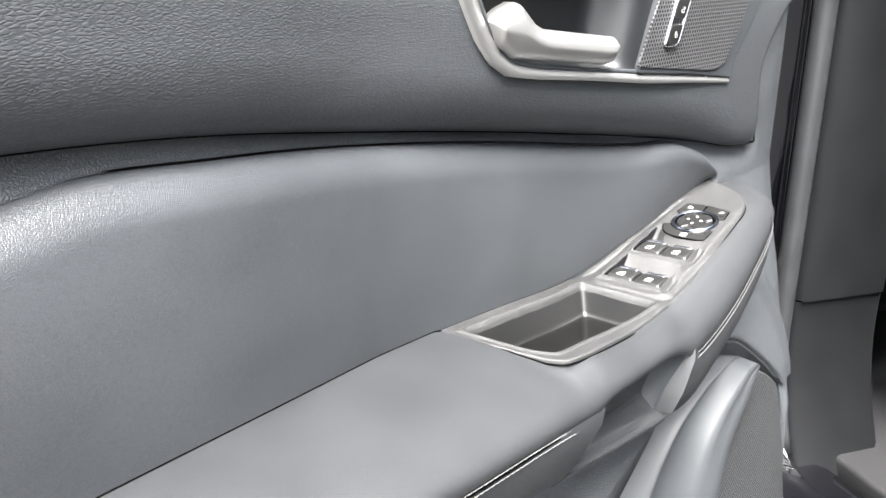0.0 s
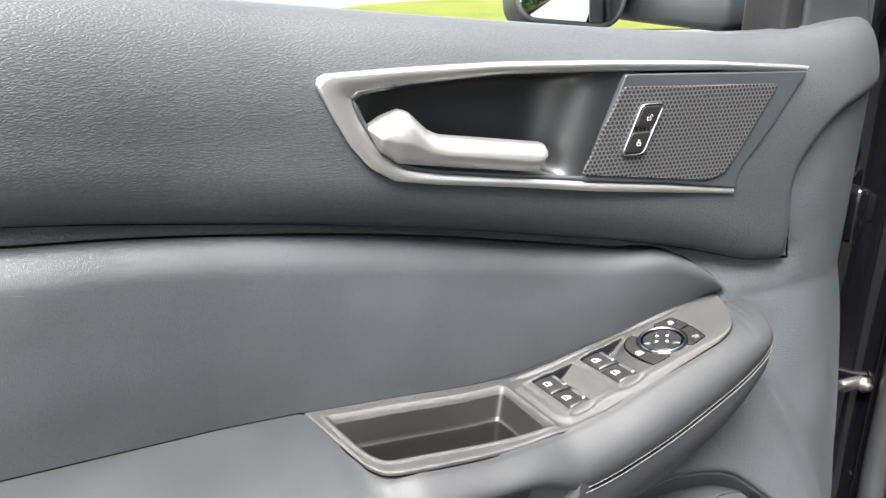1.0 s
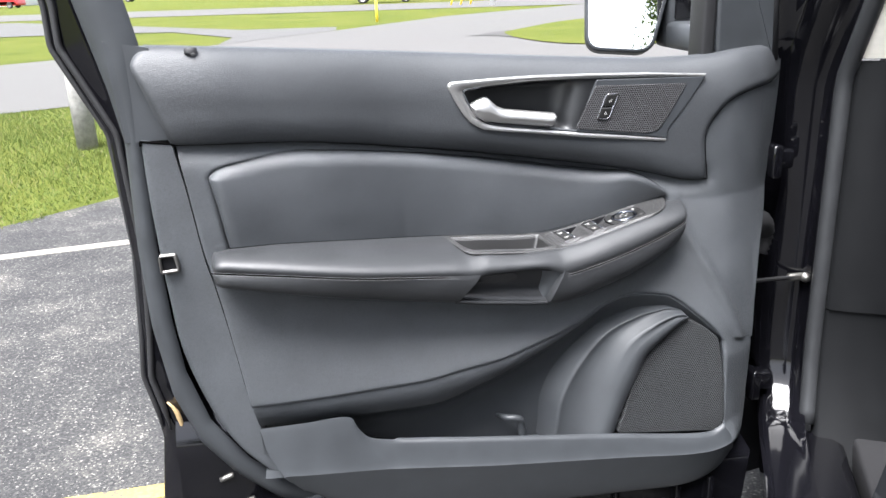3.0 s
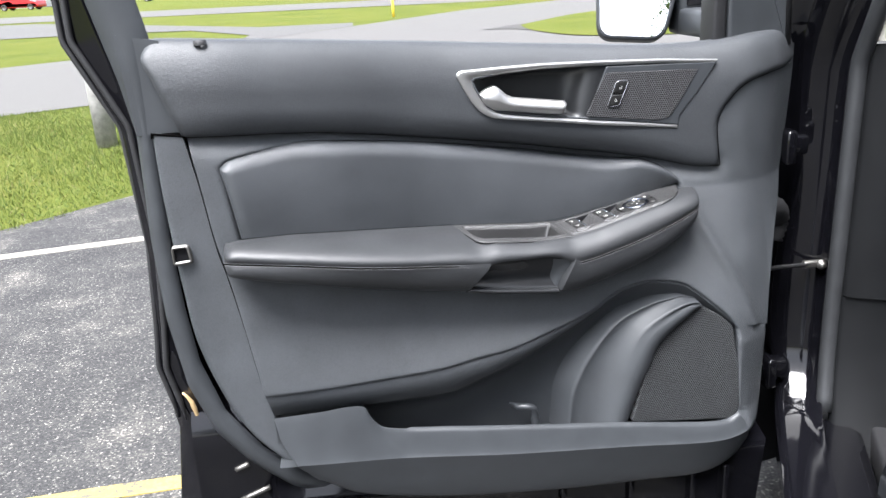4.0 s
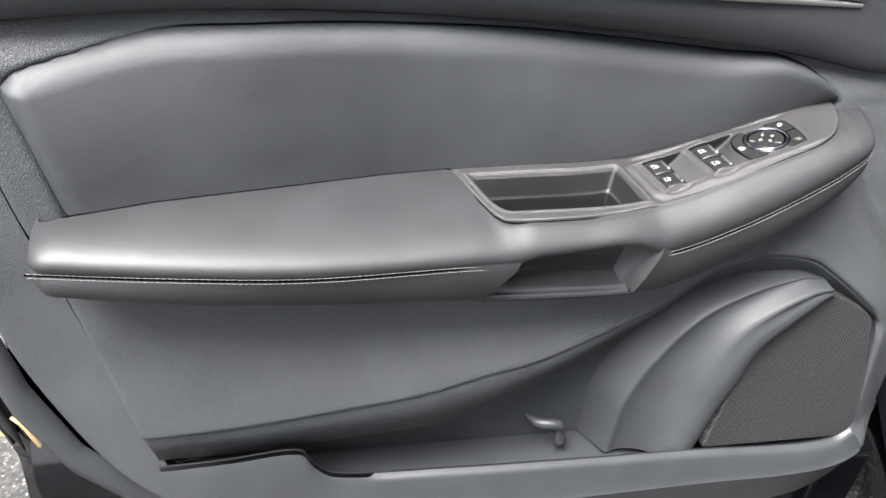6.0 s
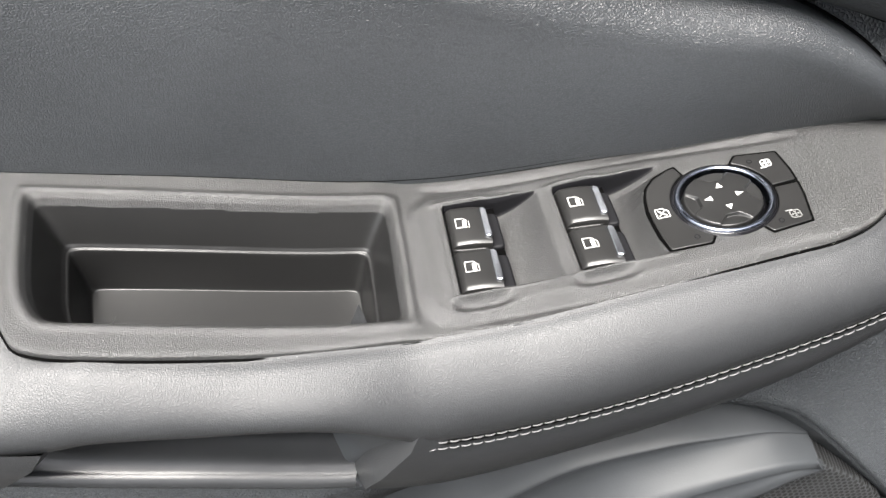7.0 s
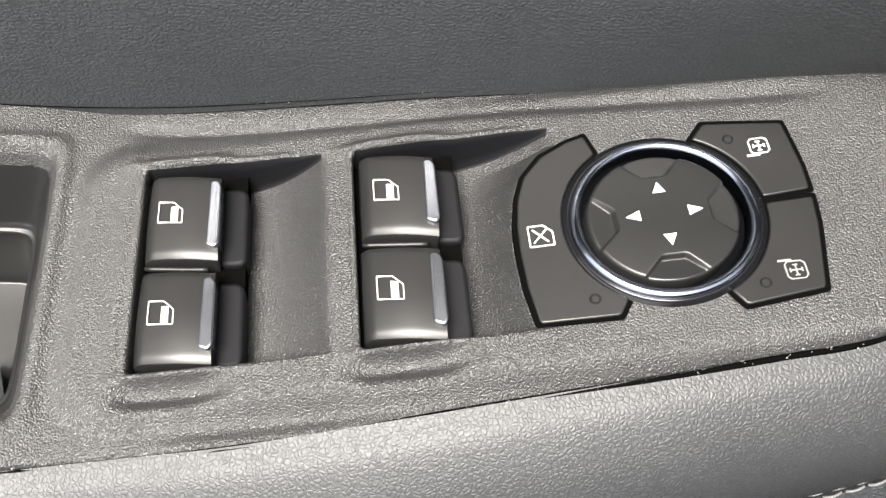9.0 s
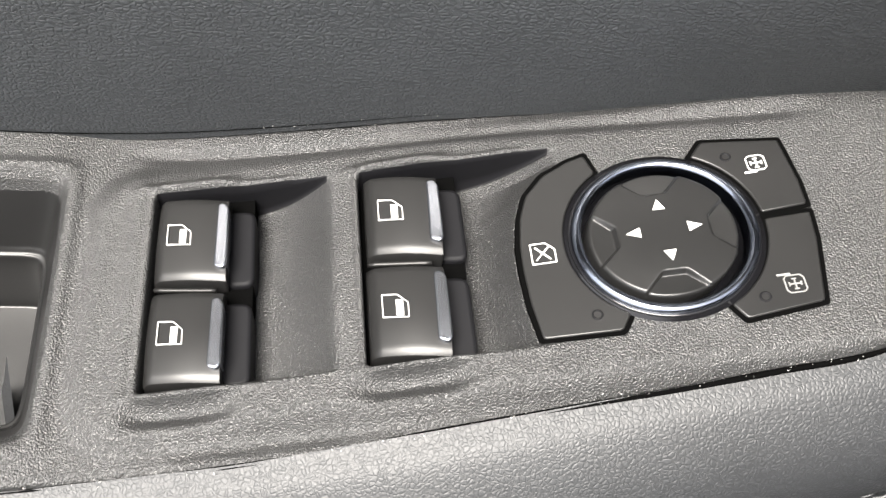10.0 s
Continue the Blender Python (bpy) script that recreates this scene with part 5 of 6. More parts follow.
# ---- mirror sail and outer mirror ----
bm = bmesh.new()
SAIL = [(0.915, 1.06), (0.902, 1.40), (1.026, 1.40), (1.054, 1.06)]
slab(bm, rounded(SAIL, 0.01), lambda u, v_, h: (u, 0.41 + 0.25 * (u - 0.95) - h, v_), -0.05, 0.0, 0.008)
part("mirror_sail", bm, M_SMOOTH, door, "dark grey plastic mirror sail panel")
bm = bmesh.new()
tube(bm, [(1.052, 0.44, 1.06), (1.040, 0.44, 1.22), (1.025, 0.44, 1.42)], 0.009, 8, (0, 1, 0))
part("sail_seal", bm, M_RUBBER, door)
bm = bmesh.new()
box(bm, (0.884, 0.40, 1.06), (0.910, 0.46, 1.45), bevel=0.006)
part("window_channel", bm, M_RUBBER, door)
MIR = Matrix.Translation((0.914, 0.80, 1.155)) @ Euler((radians(-8), 0, radians(-18))).to_matrix().to_4x4()
mir = new("outer_mirror")
mir.parent = door
GL = rounded([(-0.105, -0.088), (0.034, -0.098), (0.078, 0.09), (-0.05, 0.13), (-0.108, 0.07)], 0.03, 8)


def on_mirror(y):
    return lambda u, v_, h: tuple(MIR @ Vector((u, y - h, v_)))


bm = bmesh.new()
slab(bm, shrink(GL[::-1] if (GL[:, 0] * np.roll(GL[:, 1], -1) - np.roll(GL[:, 0], -1) * GL[:, 1]).sum() < 0 else GL, -0.008), on_mirror(0.0), -0.10, 0.006, 0.006)
part("mirror_housing", bm, M_SMOOTH, mir, "dark grey mirror housing")
bm = bmesh.new()
slab(bm, GL, on_mirror(-0.0055), 0.0, 0.002, 0.0008)
part("mirror_glass", bm, M_MIRROR, mir, "clear mirror glass")
bm = bmesh.new()
box(bm, (0.985, 0.60, 1.06), (1.07, 0.80, 1.12), bevel=0.012)
box(bm, (0.985, 0.78, 1.06), (1.15, 0.86, 1.30), bevel=0.015)
part("mirror_arm", bm, M_SMOOTH, mir)
bm = bmesh.new()
box(bm, (1.0, 0.775, 1.125), (1.06, 0.785, 1.30), bevel=0.003)
part("arm_recess", bm, M_GLOSS, mir)

# ---- car body beside the hinge ----
body = door
# local frame: X into the car, Y to the car's rear
BODY = Matrix.Translation((1.10, 0.50, 0)) @ Matrix(((0.90, -0.436, 0, 0), (-0.436, -0.90, 0, 0), (0, 0, 1, 0), (0, 0, 0, 1)))


def in_body(b, lo, hi, bevel=0.0):
    box(b, lo, hi, BODY, bevel)


def body_sheet(b, rows):
    """Rows of (X, Y, z) in the body's frame."""
    grid(b, np.array([[tuple(BODY @ Vector(p)) for p in r] for r in rows]))


lean = lambda z: 0.55 * max(0.0, z - 1.02)
bm = bmesh.new()
prof = []
for z, run in [(1.45, 0), (1.30, 0), (1.12, 0), (1.06, 0), (1.0, 0), (0.85, 0), (0.70, 0), (0.58, 0), (0.50, 0), (0.40, 0.002), (0.37, 0.009), (0.345, 0.024), (0.32, 0.046), (0.30, 0.070), (0.283, 0.10), (0.273, 0.14), (0.269, 0.22), (0.268, 0.4), (0.266, 0.8), (0.265, 2.5)]:
    e = lean(z)
    wave = 0.010 * math.sin(z * 9) if run < 0.1 else 0.0
    prof.append([(max(x_, 0.02 * min(run / 0.01, 1) - 0.06 * max(1 - run / 0.01, 0)) + e * 0.4 + w_, y_ + e * 0.9 + run, z + d_) for x_, y_, w_, d_ in
                 ((-0.06, -0.10, 0, 0), (-0.03, -0.06, 0, 0), (0.0, -0.040, wave, 0), (0.012, -0.030, wave, 0), (0.016, -0.022, wave, 0), (0.04, -0.012, 0, 0), (0.075, -0.010, 0, 0), (0.10, -0.008, 0, 0), (0.108, 0.012, 0, 0.0), (0.113, 0.014, 0, 0))])
body_sheet(bm, prof)
part("hinge_pillar", bm, M_PAINT, body, "glossy black painted hinge pillar")
for x_, y_, r_ in ((0.014, -0.030, 0.0035), (0.106, 0.006, 0.003)):
    bm = bmesh.new()
    pts = [tuple(BODY @ Vector((x_ + lean(z) * 0.4 + (0.010 * math.sin(z * 9) if x_ < 0.05 else 0), y_ + lean(z) * 0.9, z))) for z in np.linspace(0.38, 1.40, 40)]
    tube(bm, pts, r_, 8, (0, 1, 0))
    part("pillar_flange", bm, M_PAINT, body)
bm = bmesh.new()
pts = [tuple(BODY @ Vector((0.120 + lean(z) * 0.28, 0.030 + lean(z) * 0.9 + (0.9 * (0.5 - z) ** 2 if z < 0.5 else 0), z))) for z in np.linspace(0.28, 1.45, 40)]
tube(bm, pts, 0.017, 14, (0, 1, 0))
part("weatherstrip", bm, M_STRIP, body, "dark grey rubber weatherstrip")
bm = bmesh.new()
for zl, zh, off in ((0.20, 0.538, 0.0), (0.541, 1.055, 0.006)):
    rows = []
    for z in np.linspace(zl, zh, 16):
        e = 0.9 * (0.5 - z) ** 2 if z < 0.5 else 0
        rows.append([(0.130, 0.02 + e, z), (0.135, 0.040 + e, z), (0.142, 0.046 + e + off, z), (0.19, 0.050 + e + off, z), (0.29, 0.052 + e + off, z), (0.305, 0.040 + e, z), (0.31, 0.0 + e, z), (0.315, -0.45, z)])
    body_sheet(bm, rows)
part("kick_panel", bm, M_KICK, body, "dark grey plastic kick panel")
bm = bmesh.new()
in_body(bm, (0.325, -0.05, 0.50), (0.80, 0.16, 1.02), 0.05)
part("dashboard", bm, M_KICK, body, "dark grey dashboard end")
bm = bmesh.new()
rows = []
for z in np.linspace(1.06, 1.46, 14):
    e = lean(z)
    rows.append([(0.132 + e * 0.28, 0.03 + e * 0.9, z), (0.142 + e * 0.28, 0.04 + e * 0.9, z), (0.19 + e * 0.4, 0.04 + e * 0.9, z), (0.33 + e * 0.4, 0.0 + e * 0.9, z)])
body_sheet(bm, rows)
part("pillar_trim", bm, M_BEIGE, body, "light beige pillar trim")
bm = bmesh.new()
in_body(bm, (0.03, 0.05, 0.14), (0.20, 2.6, 0.262), 0.03)
part("sill", bm, M_PAINT, body, "glossy black painted door sill")
bm = bmesh.new()
in_body(bm, (0.21, -0.45, 0.20), (1.5, 2.4, 0.27), 0.01)
part("cabin_floor", bm, M_RUBBER, body)
for k in range(8):
    bm = bmesh.new()
    in_body(bm, (0.33, 0.10 + 0.05 * k, 0.268), (0.60, 0.125 + 0.05 * k, 0.278), 0.004)
    part("mat_rib", bm, M_RUBBER, body)
bm = bmesh.new()
in_body(bm, (0.20, -0.47, 0.2), (1.5, -0.40, 1.0), 0.01)
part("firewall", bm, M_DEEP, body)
# shaped shell of the car: bonnet, roof, screens, doors, tail, seats and wheels
def ringed(b, sections):
    """A closed hull through sections (Y, x0, x1, z0, z1, corner)."""
    rows_ = []
    for y_, x0, x1, z0, z1, r_ in sections:
        rows_.append([tuple(BODY @ Vector((u, y_, v_))) for u, v_ in rounded([(x0, z0), (x1, z0), (x1, z1), (x0, z1)], r_, 6)])
    v = grid(b, np.array(rows_), True)
    b.faces.new(v[0])
    b.faces.new(v[-1][::-1])


bm = bmesh.new()
ringed(bm, [(-1.30, 0.35, 1.50, 0.40, 0.62, 0.10), (-1.24, 0.12, 1.73, 0.34, 0.74, 0.14), (-1.10, 0.02, 1.83, 0.32, 0.82, 0.16), (-0.80, -0.04, 1.89, 0.45, 0.91, 0.16), (-0.45, -0.05, 1.90, 0.45, 0.98, 0.14), (-0.12, -0.05, 1.90, 0.40, 1.01, 0.10)])
part("bonnet", bm, M_PAINT, body, "glossy black painted bonnet and front wings")
bm = bmesh.new()
u_, w_ = np.meshgrid(np.linspace(0.32, 1.53, 18), np.linspace(0.62, 2.75, 18))
for lift in (0.0, -0.035):
    grid(bm, np.stack([np.stack([tuple(BODY @ Vector((x_, y_, 1.66 + lift - 0.07 * ((x_ - 0.925) / 0.6) ** 4 - 0.06 * ((y_ - 1.5) / 1.2) ** 2))) for x_, y_ in zip(ru, rw)]) for ru, rw in zip(u_, w_)]))
part("roof", bm, M_PAINT, body, "glossy black painted roof")
bm = bmesh.new()
body_sheet(bm, [[(0.20 + 0.16 * k + (1.45 - 0.30 * k) * f, -0.14 + 0.80 * k - 0.10 * math.sin(math.pi * f), 1.02 + 0.57 * k) for f in np.linspace(0, 1, 14)] for k in np.linspace(0, 1, 10)])
screen = part("windscreen", bm, M_SCREEN, body, "clear windscreen glass")
screen.visible_shadow = False
for side, name in ((0, "rear_door"), (1, "far_doors")):
    flip = (lambda x_: 1.85 - x_) if side else (lambda x_: x_)
    y0 = -0.10 if side else 1.12
    bm = bmesh.new()
    body_sheet(bm, [[(flip(x_), y_, z) for x_, z in ((0.16, 0.30), (0.08, 0.32), (0.03, 0.45), (0.0, 0.62), (0.004, 0.80), (0.03, 0.94), (0.06, 1.00), (0.16, 1.02))] for y_ in np.linspace(y0, 2.35, 12)])
    part(name, bm, M_PAINT, body, "glossy black painted doors" if side else "glossy black painted rear door")
    bm = bmesh.new()
    body_sheet(bm, [[(flip(0.10 + 0.22 * k), y_, 1.02 + 0.54 * k) for k in np.linspace(0, 1, 6)] for y_ in np.linspace(y0 + 0.12 if not side else 0.5, 2.3, 8)])
    part("side_window", bm, M_GLOSS, body, "dark tinted side window")
    bm = bmesh.new()
    body_sheet(bm, [[(flip(0.09 + 0.22 * q), y_, 1.02 + 0.55 * q) for q in np.linspace(0, 1, 6)] for y_ in (1.12, 1.16, 1.22)])
    part("centre_pillar", bm, M_PAINT, body)
bm = bmesh.new()
ringed(bm, [(2.36, 0.0, 1.85, 0.32, 1.02, 0.12), (2.70, 0.0, 1.85, 0.45, 1.03, 0.16), (3.10, 0.05, 1.80, 0.36, 1.02, 0.18), (3.32, 0.16, 1.69, 0.40, 0.96, 0.18)])
part("tail", bm, M_PAINT, body, "glossy black painted tail")
bm = bmesh.new()
body_sheet(bm, [[(0.34 + 1.17 * f, 2.74 + 0.42 * k, 1.58 - 0.56 * k) for f in np.linspace(0, 1, 10)] for k in np.linspace(0, 1, 6)])
part("rear_screen", bm, M_GLOSS, body, "dark tinted rear screen")
for x0 in (0.36, 1.04):
    bm = bmesh.new()
    ringed(bm, [(0.72, x0 + 0.04, x0 + 0.46, 0.36, 0.52, 0.06), (0.80, x0, x0 + 0.50, 0.34, 0.58, 0.08), (1.15, x0, x0 + 0.50, 0.34, 0.60, 0.08)])
    ringed(bm, [(1.14, x0 + 0.02, x0 + 0.48, 0.50, 1.12, 0.10), (1.22, x0, x0 + 0.50, 0.48, 1.18, 0.12), (1.36, x0 + 0.05, x0 + 0.45, 0.46, 1.14, 0.12)])
    ringed(bm, [(1.24, x0 + 0.13, x0 + 0.37, 1.18, 1.38, 0.06), (1.34, x0 + 0.13, x0 + 0.37, 1.16, 1.38, 0.06)])
    part("front_seat", bm, M_KICK, body, "dark grey front seat")
a_ = np.linspace(0, 2 * np.pi, 40, endpoint=False)
for x0, f_ in ((0.0, 1), (1.85, -1)):
    for y0 in (-0.78, 2.72):
        bm = bmesh.new()
        grid(bm, [[tuple(BODY @ Vector((x0 + f_ * o_, y0 + r_ * math.cos(a), 0.36 + r_ * math.sin(a)))) for a in a_] for r_, o_ in ((0.24, 0.02), (0.33, 0.0), (0.36, 0.03), (0.36, 0.2), (0.33, 0.23))], True)
        wheel = part("wheel", bm, M_RUBBER, body, "black tyre")
        bm = bmesh.new()
        grid(bm, [[tuple(BODY @ Vector((x0 + f_ * o_, y0 + r_ * math.cos(a), 0.36 + r_ * math.sin(a)))) for a in a_] for r_, o_ in ((0.24, 0.02), (0.22, 0.05), (0.06, 0.03), (0.004, 0.03))], True)
        part("rim", bm, M_STEEL, wheel)
# added black sheet that keeps the gap behind the hinges dark
bm = bmesh.new()
grid(bm, np.array([[(0.99, 0.50, 0.05), (1.06, 0.53, 0.05), (1.20, 0.56, 0.05)], [(1.03, 0.50, 0.7), (1.08, 0.53, 0.7), (1.20, 0.56, 0.7)], [(1.075, 0.52, 1.06), (1.10, 0.54, 1.06), (1.20, 0.56, 1.06)]]))
part("hinge_gap_backing", bm, M_DEEP, body)
# tan wax on the lower door edge
bm = bmesh.new()
tube(bm, curve([(-0.134, 0.316, 0.530), (-0.121, 0.315, 0.511), (-0.113, 0.315, 0.467), (-0.110, 0.315, 0.418), (-0.111, 0.315, 0.375)], 14), [0.002, 0.003, 0.0045, 0.005, 0.004, 0.003, 0.002, 0.002, 0.002, 0.002, 0.003, 0.004, 0.003, 0.001], 8, (0, 1, 0))
part("wax_bead", bm, M_WAX, body, "tan wax on the door edge")
# hinges, check strap and bolt
for z in (0.86, 0.36):
    bm = bmesh.new()
    box(bm, (1.03, 0.44, z - 0.02), (1.12, 0.48, z + 0.02), bevel=0.006)
    box(bm, (1.06, 0.42, z - 0.035), (1.085, 0.47, z + 0.035), bevel=0.008)
    part("hinge", bm, M_PAINT, body, "black painted door hinge")
bm = bmesh.new()
tube(bm, even([(1.0, 0.44, 0.602), (1.10, 0.455, 0.597), (1.172, 0.462, 0.594)], 10), 0.005, 8)
strap = part("check_strap", bm, M_STRAP, body, "dark steel door check strap")
bm = bmesh.new()
box(bm, (1.145, 0.456, 0.586), (1.19, 0.47, 0.602), bevel=0.004)
w_ = np.linspace(0, 2 * np.pi, 16, endpoint=False)
grid(bm, [[(1.182 + r_ * math.cos(a), y_, 0.594 + r_ * math.sin(a)) for a in w_] for r_, y_ in ((0.011, 0.457), (0.011, 0.451), (0.007, 0.450), (0.006, 0.444), (0.001, 0.444))], True)
part("bolt", bm, M_STEEL, strap)
bm = bmesh.new()
tube(bm, curve([(1.02, 0.42, 0.74), (1.06, 0.45, 0.73), (1.08, 0.47, 0.70), (1.07, 0.47, 0.66)], 24), [0.022 + 0.004 * (k % 2) for k in range(24)], 12)
part("cable_boot", bm, M_RUBBER, body, "ribbed black rubber cable boot")

# ---- ground, roads and grass ----
M_GRASS = material("grass", (0.06, 0.13, 0.02), 0.9, spec=0.08)
at = coords(M_GRASS)
g1 = noise_tex(M_GRASS, at, 0.5, 6)
g2 = noise_tex(M_GRASS, at, 40, 3)
tint(M_GRASS, "Base Color", ramp(M_GRASS, calc(M_GRASS, "ADD", calc(M_GRASS, "MULTIPLY", g1, 0.6), calc(M_GRASS, "MULTIPLY", g2, 0.4)), [(0.3, (0.040, 0.054, 0.009)), (0.5, (0.066, 0.079, 0.013)), (0.7, (0.092, 0.090, 0.022))]))
bump(M_GRASS, g2, 0.03)
M_ASPHALT = material("asphalt", (0.06, 0.06, 0.06), 0.85, spec=0.2)
at = coords(M_ASPHALT)
a1 = cells(M_ASPHALT, at, 190, "F1", "Color")
sepc = nodes_of(M_ASPHALT)[0].new("ShaderNodeSeparateColor")
nodes_of(M_ASPHALT)[1].new(a1, sepc.inputs[0])
speck = ramp(M_ASPHALT, sepc.outputs[0], [(0.0, (0.030, 0.030, 0.031)), (0.55, (0.050, 0.050, 0.050)), (0.82, (0.068, 0.067, 0.065)), (0.93, (0.11, 0.107, 0.10)), (1.0, (0.24, 0.23, 0.215))])
worn = ramp(M_ASPHALT, noise_tex(M_ASPHALT, at, 3.2, 7, 0.66), [(0.38, (0.58, 0.58, 0.59)), (0.54, (0.80, 0.80, 0.79)), (0.68, (1.55, 1.50, 1.40))])
mx = nodes_of(M_ASPHALT)[0].new("ShaderNodeMix")
mx.data_type, mx.blend_type = "RGBA", "MULTIPLY"
mx.inputs["Factor"].default_value = 1.0
nodes_of(M_ASPHALT)[1].new(speck, mx.inputs[6])
nodes_of(M_ASPHALT)[1].new(worn, mx.inputs[7])
tint(M_ASPHALT, "Base Color", mx.outputs[2])
bump(M_ASPHALT, sepc.outputs[1], 0.006)
M_ROAD = grained("pale_road", (0.060, 0.0575, 0.054), 30, 0.01, 0.85, 0, 0.15)
M_ROAD_GREY = grained("grey_road", (0.054, 0.0525, 0.050), 30, 0.01, 0.85, 0, 0.15)
M_TAR = grained("tar", (0.030, 0.028, 0.026), 8, 0.01, 0.85, 0, 0.5)
M_LINE_W = grained("white_line", (0.26, 0.245, 0.21), 60, 0.002, 0.7)
M_LINE_Y = material("yellow_line", (0.3, 0.23, 0.08), 0.8, spec=0.2)
at = coords(M_LINE_Y)
flake = calc(M_LINE_Y, "ADD", calc(M_LINE_Y, "MULTIPLY", noise_tex(M_LINE_Y, at, 60, 4, 0.7), 0.6), calc(M_LINE_Y, "MULTIPLY", noise_tex(M_LINE_Y, at, 9, 3), 0.4))
tint(M_LINE_Y, "Base Color", ramp(M_LINE_Y, flake, [(0.40, (0.09, 0.085, 0.07)), (0.47, (0.22, 0.175, 0.06)), (0.6, (0.33, 0.26, 0.08))]))


def level(name, poly, z, mat, label, category):
    b = bmesh.new()
    f = b.faces.new([b.verts.new((x, y_, z)) for x, y_ in poly])
    bmesh.ops.triangulate(b, faces=[f])
    return tagged(part(name, b, mat, None, flat=True), label, category, kind="structure")


level("ground", [(-900, -900), (900, -900), (900, 900), (-900, 900)], 0.0, M_GRASS, "mown green grass field around the car park", "ground")
level("car_park", [(-12, -30), (30, -30), (30, 20), (12, 12), (3, 8.2), (-1.18, 4.08), (-1.38, 3.88), (-1.74, 3.53), (-6, -0.8)], 0.006, M_ASPHALT, "worn grey asphalt car park with pale aggregate", "car park")
level("road", [(-14, 3.1), (-3.51, 8.36), (-2.64, 8.79), (0, 9.9), (6, 10.6), (14, 11.0), (22, 14), (22, 30), (30, 36), (60, 60), (30, 50), (12.05, 34.44), (4.98, 28.48), (0.82, 22.29), (-2.34, 18.13), (-4.96, 16.15), (-6.03, 15.26), (-16, 7.5)],
      0.012, M_ROAD, "pale worn driveway between lawns", "road")
level("side_road", [(0.82, 22.29), (0.88, 24.14), (-1.91, 24.92), (-7.75, 33.41), (-14, 42), (-30, 50), (-30, 30), (-9.0, 27.2), (-6.26, 26.47), (-4.05, 25.35), (-1.89, 20.99), (-2.0, 18.4)], 0.018, M_ROAD_GREY, "grey asphalt side road", "road")
level("far_road", [(-70, 66), (-10.4, 43.42), (12.05, 34.44), (40, 50), (40, 60), (9.59, 46.49), (-15.2, 58.0), (-70, 84)], 0.018, M_ROAD, "pale road behind the lawn", "road")

level("lawn", [tuple(p) for p in curve([(4.6, 18.0), (4.42, 16.6), (4.5, 15.2), (4.8, 14.0), (5.6, 13.2), (8, 12.5), (13, 12.4), (19, 16), (20, 27), (14, 26.5), (9.3, 23.3), (7.0, 21.4), (5.4, 19.2), (4.6, 18.0)], 90)], 0.03, M_GRASS, "green grass verge beside the driveway", "lawn")
level("tar_crack", [tuple(p) for p in curve([(3.5, 17.3), (4.1, 17.0), (4.5, 16.1), (4.62, 17.2), (4.9, 18.6), (4.2, 18.0), (3.9, 17.5), (3.5, 17.3)], 60)], 0.024, M_TAR, "dark worn crack at the verge of the driveway", "road crack")


def stripe(name, a, b_, width, mat, label):
    a, b_ = Vector((*a, 0)), Vector((*b_, 0))
    n_ = (b_ - a).normalized().cross(Vector((0, 0, 1))) * width / 2
    bm_ = bmesh.new()
    ring_ = [a + n_, b_ + n_, b_ - n_, a - n_]
    slab(bm_, [(p.x, p.y) for p in ring_], lambda u, v_, h: (u, v_, h), 0.004, 0.010, 0.001)
    return tagged(part(name, bm_, mat, None, flat=True), label, "road marking", kind="structure")


stripe("parking_line", (-6.0, 2.30), (1.5, 3.50), 0.075, M_LINE_W, "thin white painted parking line")
stripe("yellow_line", (-1.2, 0.79), (1.5, 0.93), 0.06, M_LINE_Y, "worn yellow painted line")

# grass tufts on the near lawn
M_BLADE = material("grass_blade", (0.14, 0.24, 0.03), 0.7, spec=0.15)
gi = nodes_of(M_BLADE)[0].new("ShaderNodeNewGeometry")
tint(M_BLADE, "Base Color", ramp(M_BLADE, gi.outputs["Random Per Island"], [(0.0, (0.030, 0.050, 0.009)), (0.6, (0.070, 0.098, 0.016)), (0.92, (0.105, 0.118, 0.028)), (1.0, (0.15, 0.13, 0.07))]))
rng = np.random.default_rng(4)
verts, tris = [], []
count = 0
while count < 60000:
    x, y_ = rng.uniform(-4.6, -0.6), rng.uniform(3.4, 9.0)
    edge = 3.53 + (x + 1.74) * 0.98 + 0.10 * math.sin(x * 9) + 0.05 * math.sin(x * 31)
    if y_ < edge or y_ > 8.36 + (x + 3.51) * 0.49:
        continue
    h_ = rng.uniform(0.015, 0.045) * (1 + 0.4 * math.sin(x * 3.1) * math.cos(y_ * 2.3))
    a, l_ = rng.uniform(0, 6.28), rng.uniform(0.0, 0.04)
    wd = rng.uniform(0.0012, 0.0032)
    k = len(verts)
    verts += [(x - wd, y_, 0.0), (x + wd, y_, 0.0), (x + l_ * math.cos(a), y_ + l_ * math.sin(a), h_)]
    tris.append((k, k + 1, k + 2))
    count += 1
me = bpy.data.meshes.new("grass")
me.from_pydata(verts, [], tris)
me.materials.append(M_BLADE)
tagged(new("grass", me), "short green grass at the edge of the asphalt", "grass", kind="stuff")


# ---- posts, far vehicles, building, trees ----
M_POST = grained("weathered_wood", (0.22, 0.215, 0.205), 60, 0.004, 0.85, 0, 0.25)
M_YELLOW = material("yellow_paint", (0.75, 0.55, 0.05), 0.5)
M_PALE = material("white_paint", (0.78, 0.78, 0.78), 0.4)


